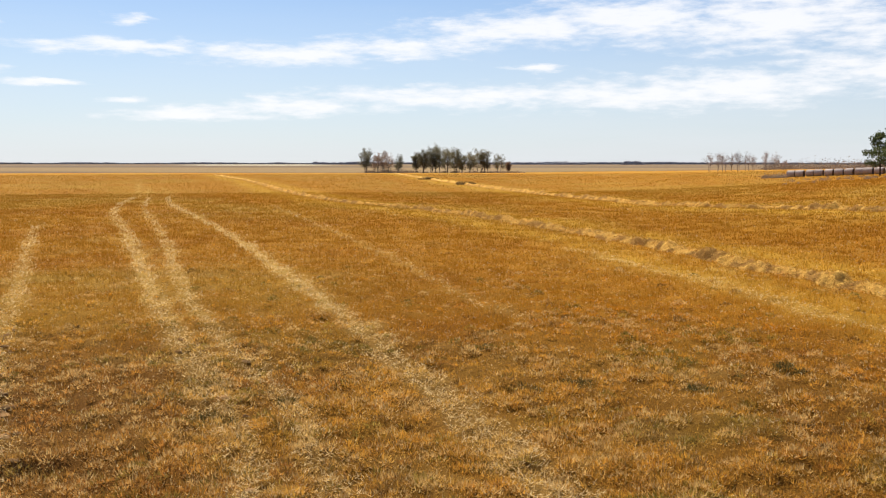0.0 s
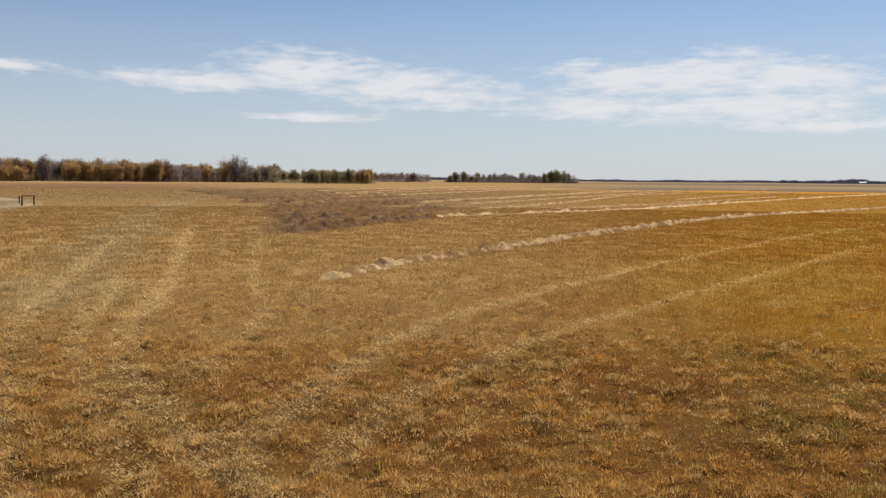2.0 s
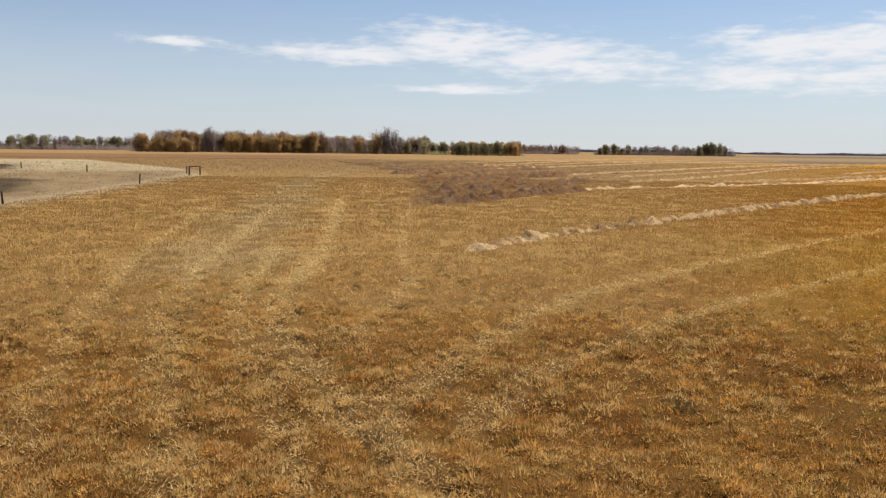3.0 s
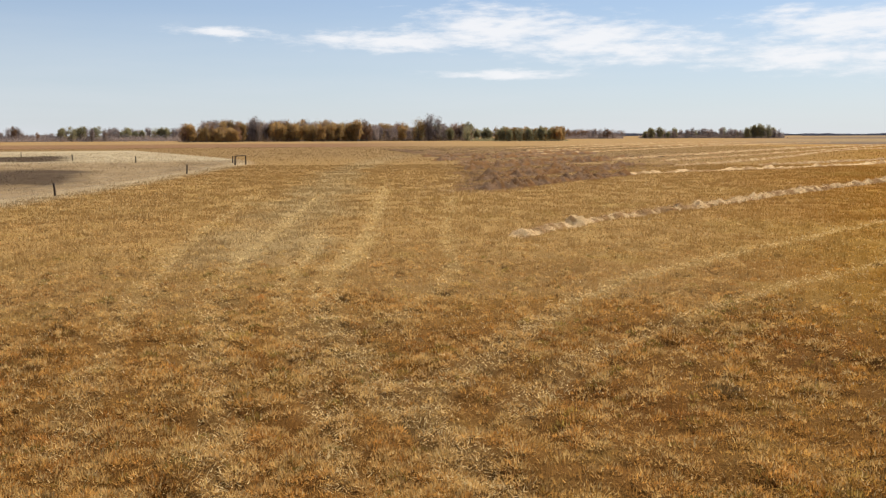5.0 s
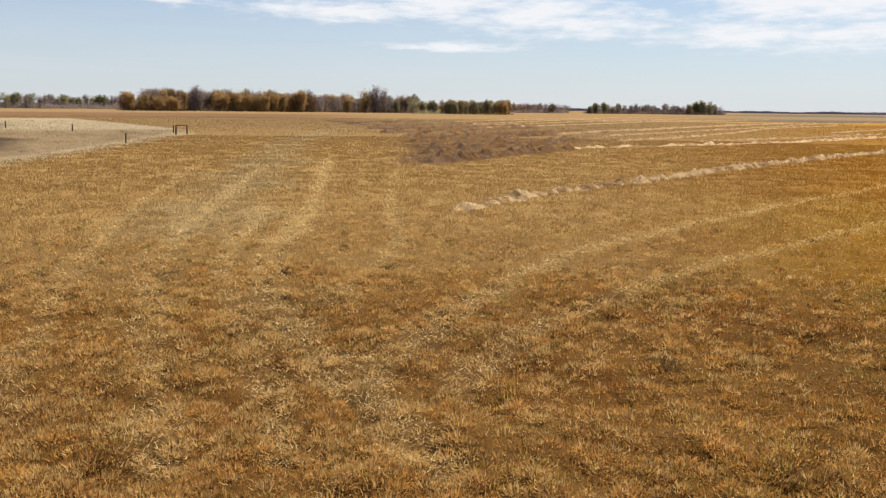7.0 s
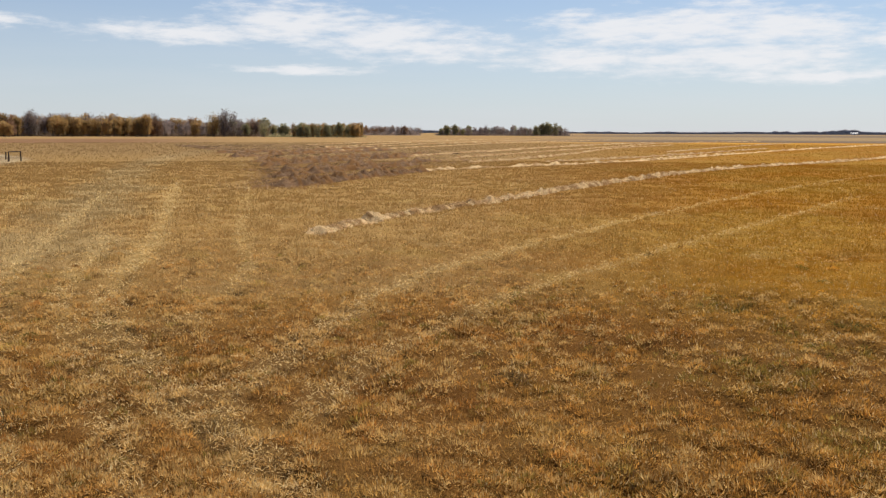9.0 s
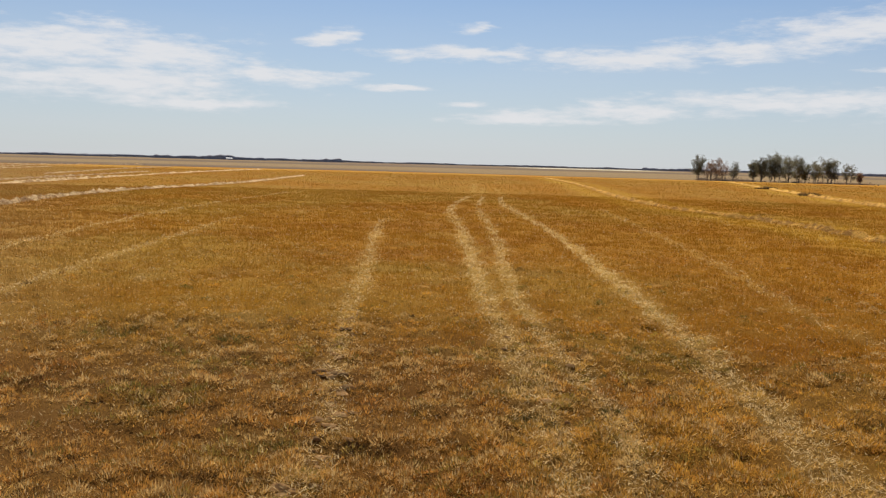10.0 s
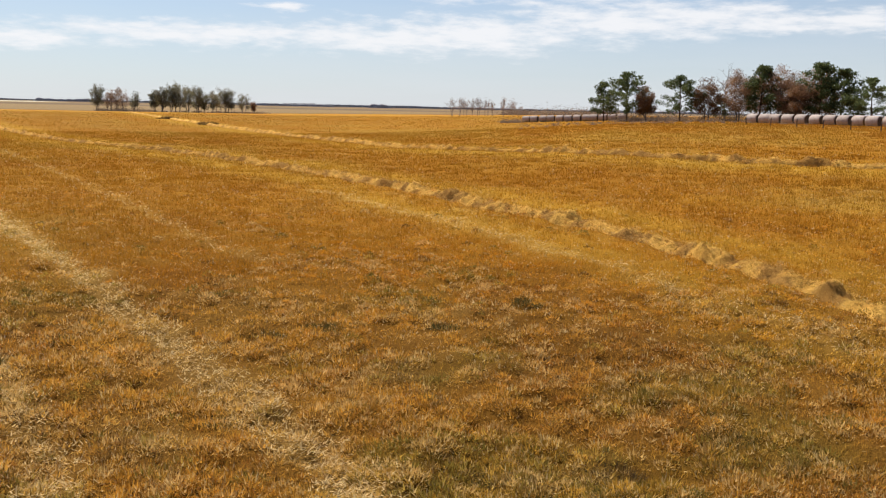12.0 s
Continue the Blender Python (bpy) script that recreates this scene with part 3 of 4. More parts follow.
def build_stubble():
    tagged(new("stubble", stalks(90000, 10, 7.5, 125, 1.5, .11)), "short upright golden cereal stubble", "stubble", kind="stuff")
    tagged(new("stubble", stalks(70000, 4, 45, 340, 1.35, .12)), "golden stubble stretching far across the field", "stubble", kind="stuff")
    tagged(new("tussocks", tussocks(30000)), "clumps of russet, olive and straw-coloured regrowth in the stubble", "regrowth", kind="stuff")
    n = 60000
    r, az = np.sqrt(rng.random(n)) * 26 + .2, rng.uniform(-180, 180, n)
    keep = (r < 7.6) | (az < -46) | (az > 99)
    r, az = r[keep], np.radians(az[keep])
    x, y = -np.sin(az) * r, np.cos(az) * r
    v, f, cc = blades(x, y, ground_z(x, y) - .02, rng.uniform(.08, .22, len(x)), .016, np.abs(rng.normal(.35, .3, len(x))), limited(field_colour(x, y) * np.exp(.3 * rng.normal(0, 1, (len(x), 1)))))
    tagged(new("stubble", fast_mesh("stubble", v, f, cc, M_STRAW)), "short golden stubble in the nearer field", "stubble", kind="stuff")
    # cut straw lying on the soil between the clumps
    x, y, r = polar(330000, 7.5, 46, 1.3)
    lie = .65 * vnoise(x, y, .55, 101) + .45 * vnoise(x, y, .21, 103)
    keep = rng.random(len(x)) < .2 + 1.2 * smooth(.35, .8, lie)
    x, y, r = x[keep], y[keep], r[keep]
    n = len(x)
    c = field_colour(x, y) * np.exp(rng.normal(.12, .36, (n, 1)))
    c = np.where((rng.random(n) < .22)[:, None], c * .35 + np.array((.88, .64, .28)) * .65, c)
    v, f, cc = blades(x, y, ground_z(x, y) + rng.uniform(0, .04, n), rng.uniform(.04, .10, n) * np.maximum(r / 16, 1) ** .5, .016 * np.maximum(r / 13, 1) ** .9, rng.uniform(.9, 1.5, n), limited(c))
    tagged(new("straw_mat", fast_mesh("straw_mat", v, f, cc, M_STRAW)), "cut golden straw lying between the clumps", "straw", kind="stuff")
    # loose straw lying in the wheel tracks
    x, y, r = polar(560000, 8, 110, 1.4)
    t = track_mask(x, y)
    keep = rng.random(len(x)) < 1.15 * t ** 1.2
    x, y, r, t = x[keep], y[keep], r[keep], t[keep]
    n = len(x)
    c = np.array((.98, .74, .36)) * np.exp(rng.normal(.10, .28, (n, 1)))
    v, f, cc = blades(x, y, ground_z(x, y) + rng.uniform(.01, .10, n), rng.uniform(.05, .13, n) * np.maximum(r / 25, 1) ** .5, .019 * np.maximum(r / 13, 1) ** .9, rng.uniform(.8, 1.55, n), limited(c, .95))
    tagged(new("loose_straw", fast_mesh("loose_straw", v, f, cc, M_STRAW)), "pale loose straw pressed flat in wheel tracks", "straw", kind="stuff")
    # single pale straws caught on the stubble
    x, y, r = polar(15000, 14, 80, 1.4)
    n = len(x)
    c = np.array((.95, .74, .40)) * rng.uniform(.75, 1.1, (n, 1))
    v, f, cc = blades(x, y, ground_z(x, y) + rng.uniform(.05, .12, n), rng.uniform(.05, .1, n), .014 * np.maximum(r / 13, 1), rng.uniform(.6, 1.5, n), limited(c, .95))
    tagged(new("loose_straw", fast_mesh("loose_straw", v, f, cc, M_STRAW)), "single pale straws scattered on the stubble", "straw", kind="stuff")


build_stubble()


def build_lot_grass():
    n = 60000
    x, y = -52 - 190 * rng.random(n) ** 1.5, rng.uniform(-40, 22, n)
    keep = (inside_lot(x, y) > .6) & (vnoise(x, y, 1.7, 88) + .5 * vnoise(x, y, 6, 89) > .7)
    x, y = x[keep], y[keep]
    c = field_colour(x, y) * np.exp(rng.normal(.1, .25, (len(x), 1)))
    r = np.hypot(x, y)
    v, f, cc = blades(x, y, ground_z(x, y), rng.uniform(.08, .32, len(x)), .018 * r / 50, np.abs(rng.normal(.4, .3, len(x))), limited(c))
    tagged(new("lot_grass", fast_mesh("lot_grass", v, f, cc, M_STRAW)), "bleached dry grass in the fenced lot", "grass", kind="stuff")


build_lot_grass()


# ---- windrows ----
def brown_shade(x, y, seed):
    """Brown bits of a straw heap, with the shade between its lumps put into colour."""
    return .6 * vnoise(x, y, .62, seed + 41) + .45 * vnoise(x, y, .3, seed + 43)


def windrow(path, width, height, colour, label, lumpy=.8, seed=0, straw=1.0, gap=0.0, broken=0.0):
    pts = np.array(curve_through(path, 16))
    seg = np.hypot(*np.diff(pts, axis=0).T)
    s = np.concatenate([[0], np.cumsum(seg)])
    steps, d = [0.0], 0.0
    while d < s[-1]:
        r = np.hypot(np.interp(d, s, pts[:, 0]), np.interp(d, s, pts[:, 1]))
        d += .09 if r < 45 else .2 if r < 90 else .5 if r < 180 else 1.4
        steps.append(d)
    steps = np.array(steps)
    cx, cy = np.interp(steps, s, pts[:, 0]), np.interp(steps, s, pts[:, 1])
    tx, ty = np.gradient(cx), np.gradient(cy)
    ln = np.hypot(tx, ty) + 1e-9
    nx, ny = -ty / ln, tx / ln
    wander = .35 * (fbm(steps, steps * 0 + seed, 3.0, seed) - .5)
    lump = vnoise(steps, steps * 0 + 3.3, 1.7, seed + 5) * .5 + vnoise(steps, steps * 0 + 9.1, .62, seed + 6) * .4 + vnoise(steps, steps * 0 + 2.1, 4.3, seed + 8) * .25
    hh = height * (1 - lumpy + lumpy * 1.35 * smooth(.25, .85, lump))
    hh *= 1 - gap * (fbm(steps, steps * 0 + 7.7, 5, seed + 9) > .55)
    hh *= smooth(0, 1.2, steps) * smooth(0, 1.2, s[-1] - steps)
    hh *= 1 - .65 * broken * (1 - smooth(5, 10, steps)) * (vnoise(steps, steps * 0 + 5.5, 1.1, seed + 31) > .4)
    hh *= .62 + .42 * smooth(.28, .62, vnoise(steps + .2 * seed, steps * 0 + 6.4, .5, seed + 15))
    hh = np.clip(hh, (.62 if lumpy < .6 else .15) * height * smooth(0, .8, steps), 1.05 * height)
    ww = width * (.75 + .5 * vnoise(steps, steps * 0 + 1.7, 1.6, seed + 7))
    m = 13
    u = np.linspace(-1, 1, m)
    X = cx[:, None] + nx[:, None] * (u[None] * ww[:, None] / 2 + wander[:, None])
    Y = cy[:, None] + ny[:, None] * (u[None] * ww[:, None] / 2 + wander[:, None])
    prof = np.maximum(1 - np.abs(u[None]) ** 2.5, 0)
    rough = .3 + .8 * vnoise(X + .4 * Y, Y - .4 * X, .46, seed + 11) + .65 * vnoise(X, Y, .2, seed + 12)
    ragged = rng.normal(0, .035, X.shape) * (np.abs(u[None]) < .95)
    Z = ground_z(X.ravel(), Y.ravel()).reshape(X.shape) - .03 + hh[:, None] * prof * rough + ragged * np.minimum(hh[:, None] / height, 1)
    n = len(steps)
    i, j = np.meshgrid(np.arange(n - 1), np.arange(m - 1), indexing="ij")
    a = i * m + j
    faces = np.stack([a, a + m, a + m + 1, a + 1], -1).reshape(-1, 4)
    x, y = X.ravel(), Y.ravel()
    tint = np.tile(np.array(colour), (len(x), 1)) * (.72 + .5 * vnoise(x, y, .4, seed + 21))[:, None]
    # brown bits and painted shade of the lumps
    tint = blend(tint, (.30, .15, .05), smooth(.46, .62, brown_shade(x, y, seed)) * .72)
    ob = new("windrow", fast_mesh("windrow", np.column_stack([x, y, Z.ravel()]), faces, limited(tint), M_HEAP, False))
    tagged(ob, label, "windrow", group="windrows in the field")
    # straw ends standing out of the heap
    count = int(np.sum(np.diff(steps) * np.interp(np.hypot(cx[:-1], cy[:-1]), (15, 40, 120, 200), (300, 170, 40, 0))) * straw)
    if count > 50:
        wgt = np.interp(np.hypot(cx, cy), (15, 40, 120, 200), (420, 260, 40, 0)) * np.gradient(steps)
        k = rng.choice(n, count, p=wgt / wgt.sum())
        uj = rng.integers(0, m, count)
        x = X[k, uj] + rng.normal(0, .10, count)
        y = Y[k, uj] + rng.normal(0, .10, count)
        z = Z[k, uj] + rng.uniform(-.02, .03, count)
        r = np.hypot(x, y)
        c = np.array(colour) * np.exp(rng.normal(.12, .38, (count, 1))) * (1 + rng.normal(0, .04, (count, 3)))
        c = blend(c, (.30, .15, .05), smooth(.48, .64, brown_shade(x, y, seed)) * .72)
        v, f, cc = blades(x, y, z, rng.uniform(.06, .15, count), .015 * np.maximum(r / 13, 1) ** .8, rng.uniform(1.0, 1.6, count), limited(c))
        tagged(part("loose_straw", fast_mesh("loose_straw", v, f, cc, M_HEAP), ob), kind="stuff")
    return ob


GOLD, BLEACHED = (.95, .57, .14), (.90, .66, .37)
windrow(W1, .85, .30, GOLD, "lumpy golden straw windrow on the stubble", .45, 1, 2.6, 0, .45)
windrow(W2, 1.0, .36, GOLD, "golden straw windrow curving across the field", .4, 2, 3.0)
windrow(W3, .95, .28, BLEACHED, "bleached straw windrow with a broken end", .5, 3, 2.0)
windrow(W4, 1.2, .32, BLEACHED, "thin bleached straw windrow beside dark weeds", .7, 4)
WEED_ROWS = (
    [(-61, 24.6), (-68, 34), (-78.6, 47.8)], [(-65.5, 27), (-73, 37.5), (-81, 47)], [(-74, 30), (-83, 41), (-94, 56)], [(-83, 34), (-96.7, 52.5), (-105, 66)],
    [(-98, 38), (-110, 52), (-124, 72)], [(-112, 42), (-124, 60.5), (-140, 86)], [(-135, 47), (-150, 66), (-170, 95)], [(-160, 53), (-172, 75), (-195, 105)])
for k, row in enumerate(WEED_ROWS):  # lodged rows through the weeds
    windrow(row, 1.3, .55, (.26, .165, .10), "broken row of dark lodged weeds and straw", .75, 60 + k, 1.8)
SWATHS = (
    [(-98, 66), (-122, 101), (-170, 158), (-205, 215)], [(-96, 77), (-108, 108), (-150, 190)], [(-127, 74), (-165, 121), (-204, 173), (-260, 262)],
    [(-117, 76), (-160, 136), (-205, 198), (-258, 268)], [(-162, 74), (-215, 135), (-270, 200), (-330, 290)], [(-213, 99), (-290, 170), (-371, 244), (-430, 320)],
    [(-190, 86), (-240, 140), (-310, 215), (-380, 300)], [(-133, 138), (-157, 178), (-180, 215), (-225, 300)], [(-214, 180), (-236, 232), (-257, 288), (-280, 350)],
    [(-259, 164), (-303, 240), (-348, 320)], [(-250, 110), (-330, 190), (-420, 280)], [(-150, 105), (-185, 150), (-235, 225)])
for k, path in enumerate(SWATHS):  # the older swaths
    windrow(path, 1.0, .30, (.55, .39, .21), "far straw windrow in a set of parallel swaths", .4, 10 + k, 0)


# ---- weeds ----
def weed_clump(x, y, size, height, colour, label, count=900):
    """A loose clump of dry or green stalks."""
    a, d = rng.uniform(0, 2 * np.pi, count), np.sqrt(rng.random(count)) * size
    ragged = .45 + 1.1 * vnoise(np.cos(a) * 2 + x, np.sin(a) * 2 + y, .9, 12)
    d = d * ragged
    px, py = x + np.cos(a) * d * 1.3, y + np.sin(a) * d
    r = math.hypot(x, y)
    z = ground_z(px, py) - .02
    c = np.array(colour) * np.exp(rng.normal(0, .35, (count, 1))) * (1 + rng.normal(0, .08, (count, 3)))
    h = height * rng.uniform(.3, .95, count) * (1 - .5 * np.minimum(d / size, 1) ** 2)
    c = np.where((rng.random(count) < .35)[:, None], np.array((.42, .27, .08)) * rng.uniform(.6, 1.2, (count, 1)), c)
    v, f, cc = blades(px, py, z, h, .010 * max(r / 13, 1), np.abs(rng.normal(.65, .35, count)), limited(c), a + rng.normal(0, .5, count))
    ob = new("weed_clump", fast_mesh("weed_clump", v, f, cc, M_WEED))
    tagged(ob, label, "weeds", group="weed clumps in the stubble")


DARKGREEN, BROWN, RUSSET = (.12, .11, .04), (.17, .11, .055), (.26, .13, .045)
for x, y, s, h, c, word in (
        (-3.65, 14.0, .55, .28, DARKGREEN, "dark green"), (-3.4, 17.6, .22, .2, DARKGREEN, "dark green"), (-2.6, 15.0, .25, .22, DARKGREEN, "dark green"),
        (-1.7, 12.35, .42, .2, BROWN, "brown"), (-2.7, 11.6, .5, .24, DARKGREEN, "olive green"), (-1.4, 17.4, .4, .2, DARKGREEN, "olive green"),
        (2.4, 16.0, .5, .22, DARKGREEN, "olive green"), (.8, 19.3, .35, .2, DARKGREEN, "green"), (1.5, 15.8, .4, .22, DARKGREEN, "olive green"),
        (-5.5, 11.6, .3, .2, BROWN, "brown"), (-11.55, 8.85, .32, .3, BROWN, "dark brown"), (-8.1, 8.4, .35, .22, BROWN, "brown"),
        (-7.5, 7.6, .35, .24, BROWN, "brown"), (-11.6, 4.0, .4, .24, BROWN, "dark brown"), (-16.1, 3.2, .5, .24, RUSSET, "russet"),
        (-19.3, -1.0, .7, .25, RUSSET, "russet"), (-21.4, 7.9, .25, .22, BROWN, "dark brown"), (-17.6, -1.5, .7, .25, RUSSET, "russet"),
        (7.1, 11.4, .3, .22, DARKGREEN, "dark green"), (6.7, 17.2, .4, .24, DARKGREEN, "dark green"), (4.6, 16.0, .3, .24, DARKGREEN, "dark green"),
        (3.3, 9.4, .35, .24, DARKGREEN, "olive"), (4.6, 9.1, .45, .25, BROWN, "dark brown"), (.5, 11.9, .4, .22, DARKGREEN, "olive green"),
        (6.4, 9.7, .4, .24, DARKGREEN, "dark green"), (-13.9, 16.9, .6, .22, (.11, .12, .035), "green"), (-11.3, 17.3, .5, .22, (.11, .12, .035), "green"),
        (-9.2, 18.4, .4, .2, BROWN, "brown"), (-11.9, 12.5, .4, .2, RUSSET, "russet")):
    weed_clump(x, y, s * .8, h * .85, c, f"{word} weed clump growing in the stubble")


# straw lumps in the windrow; their shaded near sides are put into dark brown
for x, y, s, h in ((13.45, 22.0, .42, .42), (13.5, 20.4, .36, .34), (12.9, 27.6, .36, .36), (13.25, 24.3, .45, .38), (13.45, 17.6, .34, .34), (13.4, 16.6, .4, .3), (13.3, 15.4, .3, .24), (11.3, 34.4, .36, .36), (12.4, 30.2, .4, .34)):
    weed_clump(x, y, s * .55, h * .62, (.30, .17, .06), "straw lump in the windrow, shade put into its dark brown", 700)
for x, y in ((-3.3, 221.9), (4.2, 169.9)):
    weed_clump(x, y, 1.5, 1.1, (.16, .10, .05), "dark heap of old straw on the far windrow", 700)


def build_weed_patch():
    """The broad patch of lodged grey-brown weeds: ragged mounds and stalks."""
    n = 900
    t = rng.random(n) ** 1.7
    x = -62 - 200 * t
    lo_ = 25.5 + np.minimum(.37 * (-x - 64), 30 + .17 * (-x - 146))
    y = lo_ + np.minimum(38, .3 + .68 * (-x - 60)) * rng.random(n) ** 2.3 + rng.normal(0, .8, n)
    r = np.hypot(x, y)
    tone = np.array((.46, .31, .20)) * np.where(rng.random((n, 1)) < .38, rng.uniform(.22, .45, (n, 1)), rng.uniform(.8, 1.25, (n, 1)))
    tall, wide = rng.uniform(.14, .38, n), rng.uniform(.3, .8, n) * np.maximum(1, r / 110)
    k = np.repeat(np.arange(n), 46)
    a, d = rng.uniform(0, 6.2832, len(k)), np.sqrt(rng.random(len(k)))
    px, py = x[k] + np.cos(a) * d * wide[k] * 1.3, y[k] + np.sin(a) * d * wide[k]
    v, f, cc = blades(px, py, ground_z(px, py) - .03, tall[k] * rng.uniform(.6, 1.2, len(k)) * (1 - .6 * d ** 2), .032 * r[k] / 70, np.abs(rng.normal(.5, .3, len(k))), limited(tone[k] * np.exp(rng.normal(0, .25, (len(k), 1)))), a)
    tagged(new("weed_patch", fast_mesh("weed_patch", v, f, cc, M_WEED)), "broad patch of lodged grey-brown weeds in the stubble", "weeds", kind="stuff")
    n = 5000
    t = rng.random(n) ** 1.6
    x = -60 - 190 * t + rng.normal(0, 1.5, n)
    lo_ = 25 + np.minimum(.37 * (-x - 64), 30 + .17 * (-x - 146))
    y = lo_ + np.minimum(45, np.maximum(.68 * (-x - 58), 1)) * rng.random(n) ** 1.2 + rng.normal(0, 2, n)
    c = np.array((.56, .40, .26)) * np.exp(rng.normal(0, .35, (len(x), 1)))
    v, f, cc = blades(x, y, ground_z(x, y), rng.uniform(.12, .36, len(x)), .03 * np.hypot(x, y) / 70, np.abs(rng.normal(.5, .3, len(x))), limited(c))
    tagged(new("weed_stalks", fast_mesh("weed_stalks", v, f, cc, M_WEED)), "dry grey-brown weed stalks", "weeds", kind="stuff")


build_weed_patch()


def build_clods():
    """Clods of dark soil thrown up along the wheel tracks."""
    verts, faces, cols = [], [], []
    for path, lo, hi, n in ((TRACKS[0][0], 9, 24, 110), (TRACKS[1][0], 9, 24, 30), (TRACKS[2][0], 9, 22, 24)):
        p = np.array(path)
        d = np.concatenate([[0], np.cumsum(np.hypot(*np.diff(p, axis=0).T))])
        for s_ in rng.uniform(0, d[-1], n * 4):
            x, y = np.interp(s_, d, p[:, 0]) + rng.normal(0, .22), np.interp(s_, d, p[:, 1]) + rng.normal(0, .22)
            if not lo < math.hypot(x, y) < hi:
                continue
            z = float(ground_z(np.array([x]), np.array([y]))[0])
            w, h, base, ring = rng.uniform(.03, .11), rng.uniform(.015, .055), len(verts), 6
            tone = np.array((.50, .31, .14)) * rng.uniform(.7, 1.6)
            for lev, (k, zz) in enumerate(((1.0, -.02), (.75, .7), (.3, 1.0))):
                for q in range(ring):
                    a = 6.2832 * q / ring + lev * .5
                    ww = w * k * rng.uniform(.7, 1.3)
                    verts.append((x + math.cos(a) * ww * 1.4, y + math.sin(a) * ww, z + h * zz * rng.uniform(.8, 1.2)))
                    cols.append(tone * rng.uniform(.8, 1.2))
            for lev in range(2):
                for q in range(ring):
                    b = (q + 1) % ring
                    faces.append((base + lev * ring + q, base + lev * ring + b, base + (lev + 1) * ring + b, base + (lev + 1) * ring + q))
            faces.append((base + 12, base + 13, base + 14, base + 15))
            faces.append((base + 12, base + 15, base + 16, base + 17))
    tagged(new("soil_clods", fast_mesh("soil_clods", verts, faces, np.array(cols), M_WEED)), "dark soil clods along the wheel tracks", "clods", kind="stuff")


build_clods()


# ---- trees ----
def tube(verts, faces, a, b, ra, rb, sides=5):
    a, b = Vector(a), Vector(b)
    d = (b - a).normalized()
    u = d.orthogonal().normalized()
    w = d.cross(u)
    base = len(verts)
    for p, r in ((a, ra), (b, rb)):
        for k in range(sides):
            g = 2 * math.pi * k / sides
            verts.append(tuple(p + (u * math.cos(g) + w * math.sin(g)) * r))
    for k in range(sides):
        q = (k + 1) % sides
        faces.append((base + k, base + q, base + sides + q, base + sides + k))


def grow(rnd, verts, faces, tips, p, d, length, radius, depth, spread, droop=0.0, kids=3):
    """A limb that bends, tapers and forks."""
    q = Vector(p)
    d = Vector(d).normalized()
    n = 3
    for k in range(n):
        nd = (d + Vector((rnd.uniform(-1, 1), rnd.uniform(-1, 1), rnd.uniform(-.6, .8) - droop)) * .18).normalized()
        e = q + nd * length / n
        r0, r1 = radius * (1 - .6 * k / n), radius * (1 - .6 * (k + 1) / n)
        tube(verts, faces, q, e, r0, r1, 5 if depth > 1 else 3)
        if depth > 0 and k > 0:
            for _ in range(kids - 1):
                side = Vector((rnd.uniform(-1, 1), rnd.uniform(-1, 1), rnd.uniform(-.3, .5)))
                grow(rnd, verts, faces, tips, e, nd + side * spread, length * rnd.uniform(.5, .7), r1 * .6, depth - 1, spread, droop, kids)
        q, d = e, nd
    tips.append((q.copy(), d.copy(), length))


def leaf_cloud(rnd, centres, spread, count, size, squash=.8):
    """Many small leaf blades scattered round the given points."""
    n = len(centres) * count
    c = np.repeat(np.array([tuple(p) for p in centres]), count, 0)
    g = np.random.default_rng(rnd.randrange(10 ** 6))
    away = g.normal(0, 1, (n, 3))
    away *= (g.random((n, 1)) ** .45 * 1.5) / np.linalg.norm(away, axis=1)[:, None]
    p = c + away * np.array((spread, spread, spread * squash))
    a, b = g.normal(0, 1, (n, 3)), g.normal(0, 1, (n, 3))
    a /= np.linalg.norm(a, axis=1)[:, None]
    b -= a * (a * b).sum(1)[:, None]
    b /= np.linalg.norm(b, axis=1)[:, None]
    s = size * g.uniform(.5, 1.3, (n, 1))
    v = np.stack([p - a * s, p + b * s * .55, p + a * s, p - b * s * .55], 1).reshape(-1, 3)
    return v, np.arange(n * 4).reshape(n, 4)


